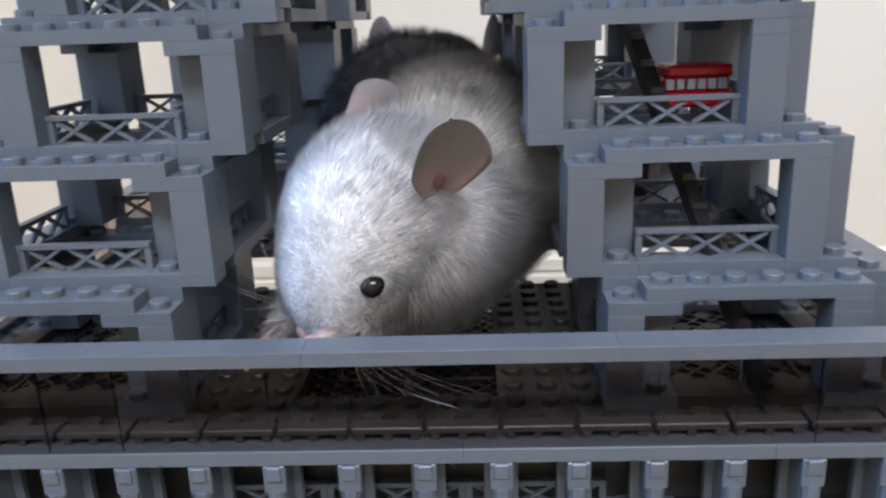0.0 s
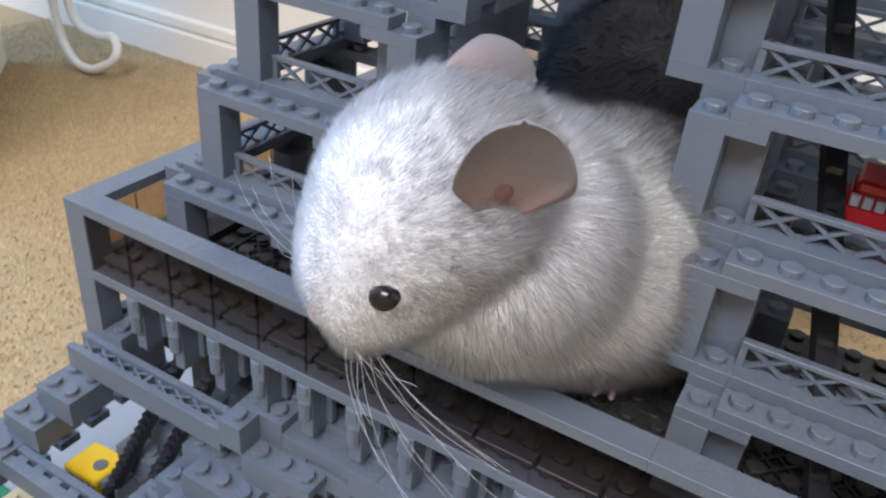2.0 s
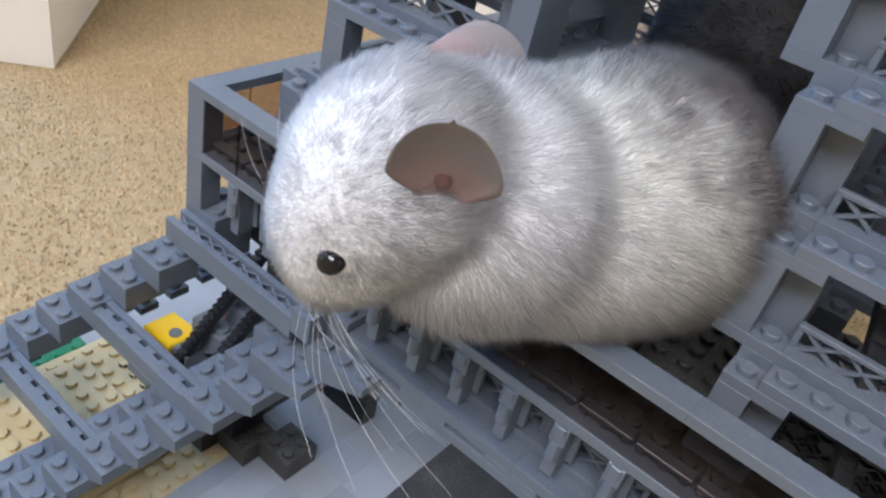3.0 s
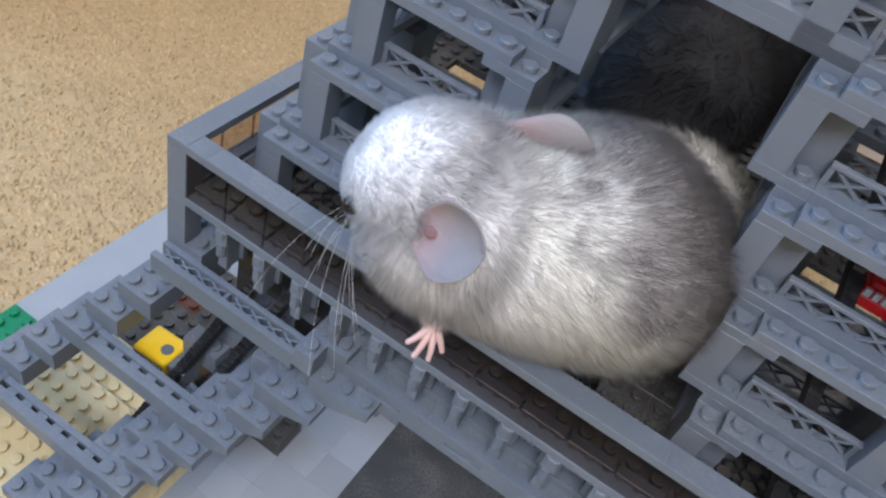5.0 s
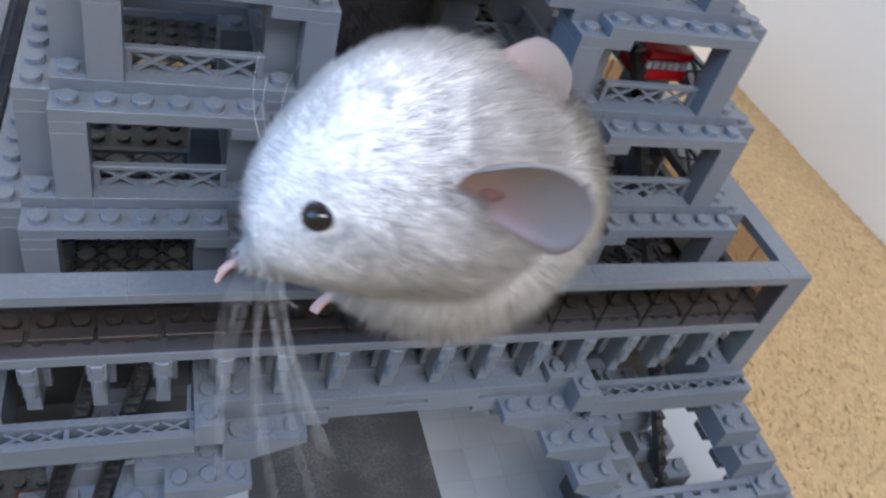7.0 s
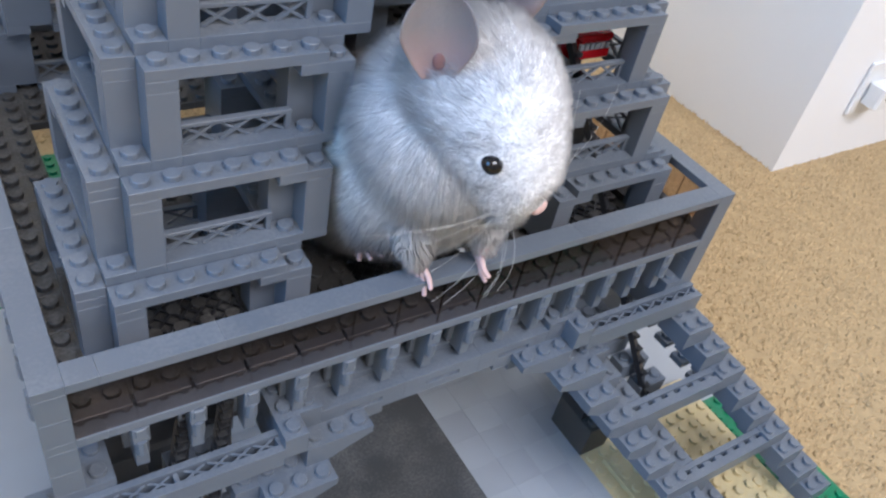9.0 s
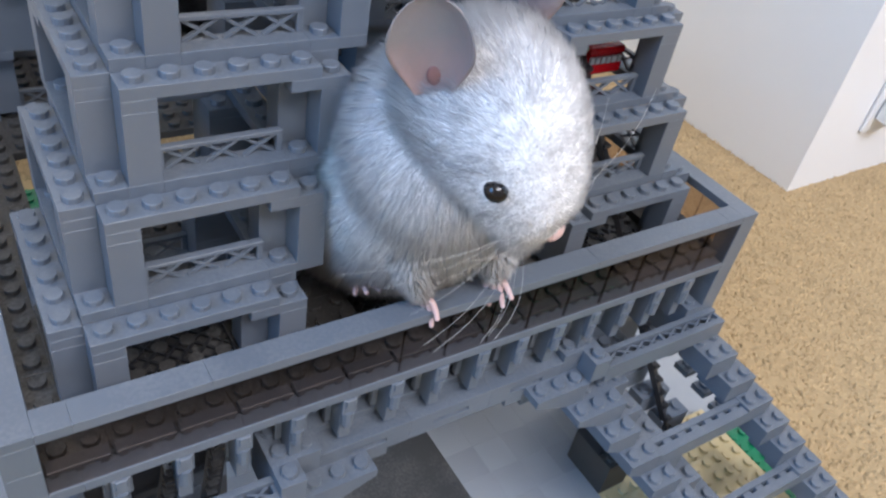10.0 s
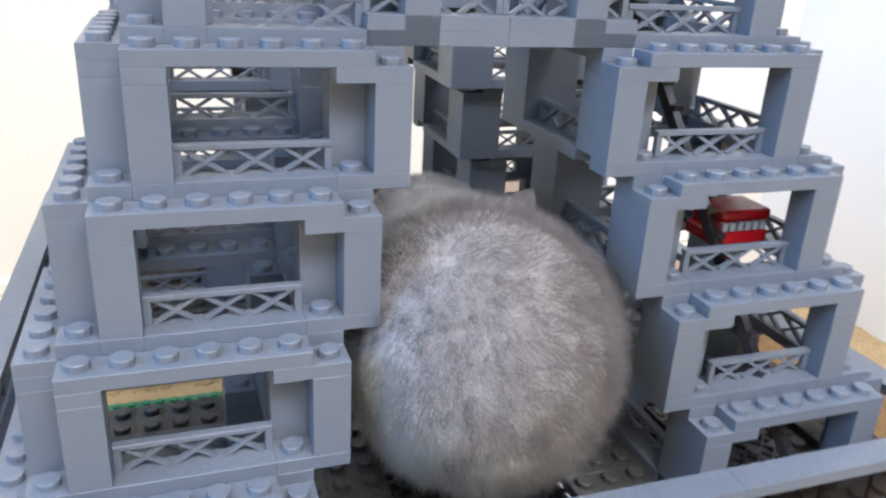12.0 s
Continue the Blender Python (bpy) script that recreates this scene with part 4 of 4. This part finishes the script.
def chinchilla(name, label, head_fur, body_fur, neck_fur, skin, density, with_tail):
    root = tagged(new(name), label, "chinchilla")
    bm = egg(bmesh.new(), BSX, BSY, BSZ, shape=lambda s: (BODY_W(s), BODY_H(s), BODY_C(s)))
    body = part("body", bm, skin[1], root, "", True)
    coat("body_fur", body, body, body_fur, int(150000 * density), lambda p: 0.0054 + 0.0016 * np.clip(-p[:, 1] / BSY, -0.6, 1), (0, -0.9, -0.25), 11)
    bm = egg(bmesh.new(), 0.0262, 0.028, 0.0262, 18, 28, lambda s: (max(0.0, 1 - s * s) ** 0.5, max(0.0, 1 - s * s) ** 0.5, 0.0))
    neck = part("neck", bm, skin[2], root, "", True)
    neck.location = (0, 0.034, 0.008)
    coat("neck_fur", neck, neck, neck_fur, int(70000 * density), 0.006, (0, -0.9, -0.15), 14)
    bm = egg(bmesh.new(), HSX, HSY, HSZ, shape=lambda s: (HEAD_W(s), HEAD_H(s), HEAD_C(s)))
    head = part("head", bm, skin[0], root, "", True)
    def clear(p):
        keep = np.ones(len(p), bool)
        for sx in (-1, 1):
            keep &= np.linalg.norm(p - np.array([sx * 0.018, 0.0098, 0.0052]), axis=1) > 0.0029
        return keep & ~((p[:, 1] > 0.0258))
    coat("head_fur", head, head, head_fur, int(110000 * density), lambda p: 0.0017 + 0.0043 * np.clip((0.02 - p[:, 1]) / 0.045, 0, 1) ** 1.4, (0, -1.0, -0.1), 12, 0.000045, clear, "", 0.5)
    ears = []
    for sx in (-1, 1):
        bm = bmesh.new()
        bmesh.ops.create_uvsphere(bm, u_segments=20, v_segments=14, radius=0.0028)
        e = part("eye", bm, EYE, head, "glossy black eye", True)
        e.matrix_basis = Matrix.Translation((sx * 0.0166, 0.0097, 0.005)) @ Matrix.Diagonal((1, 1.05, 0.88, 1))
        ear = part("ear", ear_mesh(sx), SKIN, head, "thin round grey-pink ear", True)
        ear.matrix_basis = ear_pose(sx, 30, 0)
        ear_canal(ear, sx)
        ears.append(ear)
    for sx in (-1, 1):
        bm = bmesh.new()
        bmesh.ops.create_uvsphere(bm, u_segments=18, v_segments=12, radius=0.0062, matrix=Matrix.Diagonal((1, 1.1, 0.95, 1)))
        pad = part("whisker_pad", bm, skin[0], head, "", True)
        pad.location = (sx * 0.005, 0.0196, -0.0128)
        coat("pad_fur", pad, pad, head_fur, int(5000 * density), 0.0022, (sx * 0.5, -0.8, -0.4), 31 + sx, 0.00006)
    bm = bmesh.new()
    bmesh.ops.create_uvsphere(bm, u_segments=14, v_segments=10, radius=0.0026, matrix=Matrix.Diagonal((1.25, 0.7, 0.9, 1)))
    nose = part("nose", bm, PAW, head, "small pink nose", True)
    nose.location = (0, 0.0268, -0.0092)
    rng = random.Random(5)
    for sx in (-1, 1):
        for i in range(12):
            a, e = radians(rng.uniform(25, 110)), radians(rng.uniform(-45, 40))
            L = rng.uniform(0.022, 0.052)
            d = Vector((sx * math.sin(a) * math.cos(e), math.cos(a) * math.cos(e) * 0.6, math.sin(e)))
            p0 = Vector((sx * 0.008, 0.0215 + rng.uniform(-0.002, 0.002), -0.0115 + rng.uniform(-0.002, 0.003)))
            pts = [p0 + d * L * s + Vector((0, -0.4, -0.12)) * (L * s * s * 0.6) for s in (0, 0.35, 0.7, 1)]
            tube("whisker", pts, 0.00003, WHISK, head)
    tail = None
    if with_tail:
        shape = lambda s: (max(0.0, 1 - s * s) ** 0.4 * (0.85 - 0.25 * s), max(0.0, 1 - s * s) ** 0.4 * (0.85 - 0.25 * s), -1.8 * s * s)
        bm = egg(bmesh.new(), 0.0058, 0.028, 0.0058, 16, 14, shape)
        tail = part("tail", bm, TAIL_FUR, root, "bushy pale cream tail", True)
        tail.matrix_basis = along((0.014, -0.05, 0.004), (0.03, -0.046, 0.02), (-0.4, -1, 0.3))
        coat("tail_fur", tail, tail, TAIL_FUR, 9000, 0.005, (0, 0.9, 0), 13, 0.00006)
    return root, body, head, tail, ears, neck


HEAD_TONES = [(-0.026, (0.9, 0.89, 0.88)), (-0.012, (0.8, 0.79, 0.78)), (0.006, (0.88, 0.875, 0.87)), (0.022, (0.95, 0.945, 0.94))]
BODY_TONES = [(-0.042, (0.31, 0.28, 0.26)), (-0.022, (0.42, 0.39, 0.37)), (-0.006, (0.86, 0.845, 0.77)), (0.02, (0.95, 0.94, 0.92))]
NECK_TONES = [(-0.03, (0.95, 0.945, 0.93)), (0.03, (0.88, 0.87, 0.865))]
HEAD_AXIS, BODY_AXIS = (0, 0.8, 0.3), (0, 0.74, -0.6)
FUR_HEAD, SKIN_HEAD = fur("pale_head_fur", HEAD_TONES, HEAD_AXIS, mottle=0.75), fur("pale_head_underfur", HEAD_TONES, HEAD_AXIS, 0.0, 0.0, 0.0, 0.75)
FUR_BODY, SKIN_BODY = fur("silver_body_fur", BODY_TONES, BODY_AXIS, mottle=0.12), fur("silver_body_underfur", BODY_TONES, BODY_AXIS, 0.0, 0.0, 0.0, 0.12)
FUR_NECK, SKIN_NECK = fur("white_neck_fur", NECK_TONES, (0, 1, 0), mottle=0.4), fur("white_neck_underfur", NECK_TONES, (0, 1, 0), 0.0, 0.0, 0.0, 0.4)
LEG_FUR = fur("white_leg_fur", [(-0.014, (0.93, 0.92, 0.91)), (0.014, (0.93, 0.9, 0.88))], (0, 1, 0), 0.1, 0.12, 0.0)
TAIL_FUR = fur("cream_tail_fur", [(-0.03, (0.75, 0.7, 0.6)), (0.03, (0.85, 0.82, 0.74))], (0, 1, 0), 0.1, 0.12, 0.0)
FUR_DARK_H = fur("dark_head_fur", [(-0.022, (0.16, 0.16, 0.17)), (0.022, (0.085, 0.08, 0.078))], (0, 0, 1), 0.2, 0.2, 0.0)
FUR_DARK_B = fur("dark_body_fur", [(-0.03, (0.16, 0.16, 0.17)), (0.03, (0.08, 0.072, 0.066))], (0, 0, 1), 0.2, 0.2, 0.0)
pale, pale_body, pale_head, pale_tail, pale_ears, pale_neck = chinchilla("chinchilla", "baby chinchilla with white and silver-grey fur climbing on the toy", FUR_HEAD, FUR_BODY, FUR_NECK, (SKIN_HEAD, SKIN_BODY, SKIN_NECK), 1.0, True)
dark, dark_body, dark_head, dark_tail, dark_ears, dark_neck = chinchilla("chinchilla", "dark grey chinchilla deeper inside the toy tower", FUR_DARK_H, FUR_DARK_B, FUR_DARK_B, (FUR_DARK_H, FUR_DARK_B, FUR_DARK_B), 0.3, False)
dark_head.matrix_basis = Matrix.Translation((0, 0.05, 0.014))


def facing(x, y, z, yaw, pitch, roll=0):
    """Pose of a body whose nose points along yaw (0 = away, +x is -90), tipped up by pitch."""
    return Matrix.Translation((x, y, z)) @ pose(0, 0, 0, 0, 0, yaw) @ pose(0, 0, 0, pitch, 0, 0) @ pose(0, 0, 0, 0, roll, 0)


DECK = Z0 - 9 * P


def forelegs(root, mat):
    """Two furry forelegs, each a tapering limb with a paw at its lower end."""
    out = []
    for sx in (-1, 1):
        bm = egg(bmesh.new(), 0.0068, 0.0125, 0.0068, 14, 16, lambda s: (max(0.0, 1 - s * s) ** 0.5 * (0.8 - 0.3 * s), max(0.0, 1 - s * s) ** 0.5 * (0.8 - 0.3 * s), 0.0))
        leg = part("foreleg", bm, mat, root, "", True)
        coat("foreleg_fur", leg, leg, mat, 7000, 0.004, (0, 0.9, 0), 21 + sx, 0.00007)
        paw("paw", leg, (0, 0.0115, -0.001), 0, 1.15)
        out.append(leg)
    return out


left_leg, right_leg = forelegs(pale, LEG_FUR)
for sx in (-1, 1):
    paw("hind_foot", pale_body, (sx * 0.015, -0.008, -0.031), 0, 1.1)

# seconds; body centre, tilt; head centre, yaw, pitch, roll; left paw; right paw
MOVES = [
    (0.0, (0.012, 0.062, 0.21), (-0.0065, 0.0211, 0.208, 122, -37, -21), (-0.016, 0.006, 0.185), (-0.034, 0.03, 0.176)),
    (0.5, (0.012, 0.054, 0.21), (-0.0103, 0.0147, 0.2067, 123, -32, -14), (-0.013, 0.004, 0.187), (-0.03, 0.026, 0.178)),
    (1.0, (0.012, 0.032, 0.211), (-0.0077, -0.0226, 0.2303, 125, -34, -20), (-0.007, -0.0105, 0.197), (-0.02, -0.004, 0.194)),
    (1.5, (0.015, 0.026, 0.211), (-0.0049, -0.0266, 0.2332, 132, -30, -16), (-0.007, -0.0105, 0.197), (-0.02, -0.004, 0.194)),
    (2.0, (0.016, 0.025, 0.211), (-0.003, -0.0279, 0.2362, 133, -32, -15), (-0.007, -0.0105, 0.197), (-0.02, -0.004, 0.194)),
    (2.5, (0.008, 0.008, 0.215), (-0.0206, -0.0466, 0.2247, 139, -36, -12), (0.004, 0.012, 0.185), (-0.026, 0.012, 0.185)),
    (3.0, (0.006, 0.006, 0.217), (-0.0169, -0.0513, 0.2264, 132, -36, -16), (0.006, 0.012, 0.185), (-0.026, 0.012, 0.185)),
    (5.0, (-0.006, 0.008, 0.221), (-0.0415, -0.0112, 0.2284, 80, -16, -24), (-0.022, -0.026, 0.2), (-0.02, 0.012, 0.19)),
    (5.5, (-0.015, 0.009, 0.221), (-0.0555, -0.0018, 0.2254, 78, -18, -26), (-0.014, 0.012, 0.19), (-0.026, 0.02, 0.19)),
    (6.0, (-0.018, 0.007, 0.221), (-0.0566, -0.0027, 0.2162, 76, -14, -26), (-0.018, 0.012, 0.19), (-0.03, 0.02, 0.19)),
    (6.5, (-0.019, -0.001, 0.223), (-0.0575, -0.017, 0.233, 64, -6, -22), (-0.024, 0.004, 0.192), (-0.044, 0.0, 0.196)),
    (7.0, (0.004, -0.004, 0.218), (-0.0334, -0.0465, 0.2555, 72, -13, -3), (-0.029, -0.024, 0.199), (-0.052, -0.009, 0.196)),
    (9.0, (-0.008, 0.023, 0.213), (-0.0085, -0.0167, 0.2525, 208, -27, 7), (0.005, -0.0135, 0.197), (-0.019, -0.012, 0.197)),
    (9.5, (-0.009, 0.023, 0.213), (-0.0077, -0.0172, 0.2519, 204, -26, 9), (0.005, -0.0135, 0.197), (-0.02, -0.012, 0.197)),
    (10.0, (-0.009, 0.021, 0.213), (-0.0124, -0.0221, 0.2565, 207, -29, 13), (0.006, -0.0135, 0.197), (-0.019, -0.012, 0.197)),
    (10.5, (-0.014, 0.022, 0.213), (0.004, -0.009, 0.2298, 236, -23, 14), (0.012, -0.008, 0.194), (-0.014, -0.0145, 0.1965)),
    (11.0, (-0.006, 0.027, 0.213), (0.021, 0.05, 0.222, 314, -10, 0), (0.0, 0.05, 0.185), (0.03, 0.03, 0.185)),
    (11.5, (-0.006, 0.038, 0.209), (0.004, 0.08, 0.216, 345, -15, 0), (0.0, 0.065, 0.18), (0.025, 0.06, 0.18)),
    (12.0, (-0.003, 0.038, 0.214), (0.001, 0.09, 0.214, 352, -15, 0), (0.0, 0.085, 0.18), (0.025, 0.085, 0.18)),
]


def motions():
    body_rows, head_rows, neck_rows, left_rows, right_rows = [], [], [], [], []
    for t, b_, h, lp, rp in MOVES:
        aim = Vector(h[:3]) - Vector((0, 0, 0.012))
        m = along(b_, aim)
        inv = m.inverted()
        body_rows.append((t, m))
        turned = inv @ facing(*h)
        head_rows.append((t, turned))
        front, nape = Vector((0, 0.026, 0.0)), turned @ Vector((0, -0.01, -0.004))
        neck_rows.append((t, along(front.lerp(nape, 0.5), nape)))
        for rows, paw_at, side in ((left_rows, lp, -1), (right_rows, rp, 1)):
            shoulder = m @ Vector((side * 0.014, 0.03, -0.006))
            way = (Vector(paw_at) - shoulder).normalized()
            rows.append((t, inv @ along(Vector(paw_at) + Vector((0, 0, 0.002)) - way * 0.0118, Vector(paw_at) + Vector((0, 0, 0.002)), (0.0, 0.3, 1))))
    walk(pale, body_rows)
    walk(pale_head, head_rows)
    walk(pale_neck, neck_rows)
    walk(left_leg, left_rows)
    walk(right_leg, right_rows)
    for ear, sx in zip(pale_ears, (-1, 1)):
        if sx < 0:
            rows = [(0.0, 24, 0, 20), (3.0, 28, 0, 20), (4.8, 74, -50, 10), (6.6, 76, -56, 10), (7.0, 52, 12, 20), (9.0, 26, -20, 25), (10.0, 26, -20, 25), (10.5, 104, 0, 20), (11.0, 60, 15, 10), (12.0, 70, 15, 10)]
        else:
            rows = [(0.0, 110, 10, 10), (3.0, 125, 15, 10), (4.8, 108, -6, 10), (6.5, 108, -6, 10), (7.0, 116, 0, 20), (9.0, 26, -20, 25), (10.0, 26, -20, 25), (10.5, 22, 0, 20), (11.0, 60, 15, 10), (12.0, 70, 15, 10)]
        walk(ear, [(t, ear_pose(sx, back, out, toe)) for t, back, out, toe in rows])
    resting, tucked = along((0.028, -0.034, 0.012), (0.031, -0.01, 0.018), (0.3, 0, 1)), along((0, 0.0, -0.012), (0, 0.02, -0.014))
    walk(pale_tail, [(0.0, resting), (6.6, resting), (8.6, tucked), (12.0, tucked)])
    walk(dark, [(0.0, facing(0.0, 0.14, 0.218, 350, -8)), (3.0, facing(-0.008, 0.14, 0.216, 348, -8)), (6.0, facing(-0.004, 0.142, 0.213, 345, -8)), (9.0, facing(0.004, 0.17, 0.207, 350, -5)), (12.0, facing(0.02, 0.31, 0.2, 355, 0))])


motions()
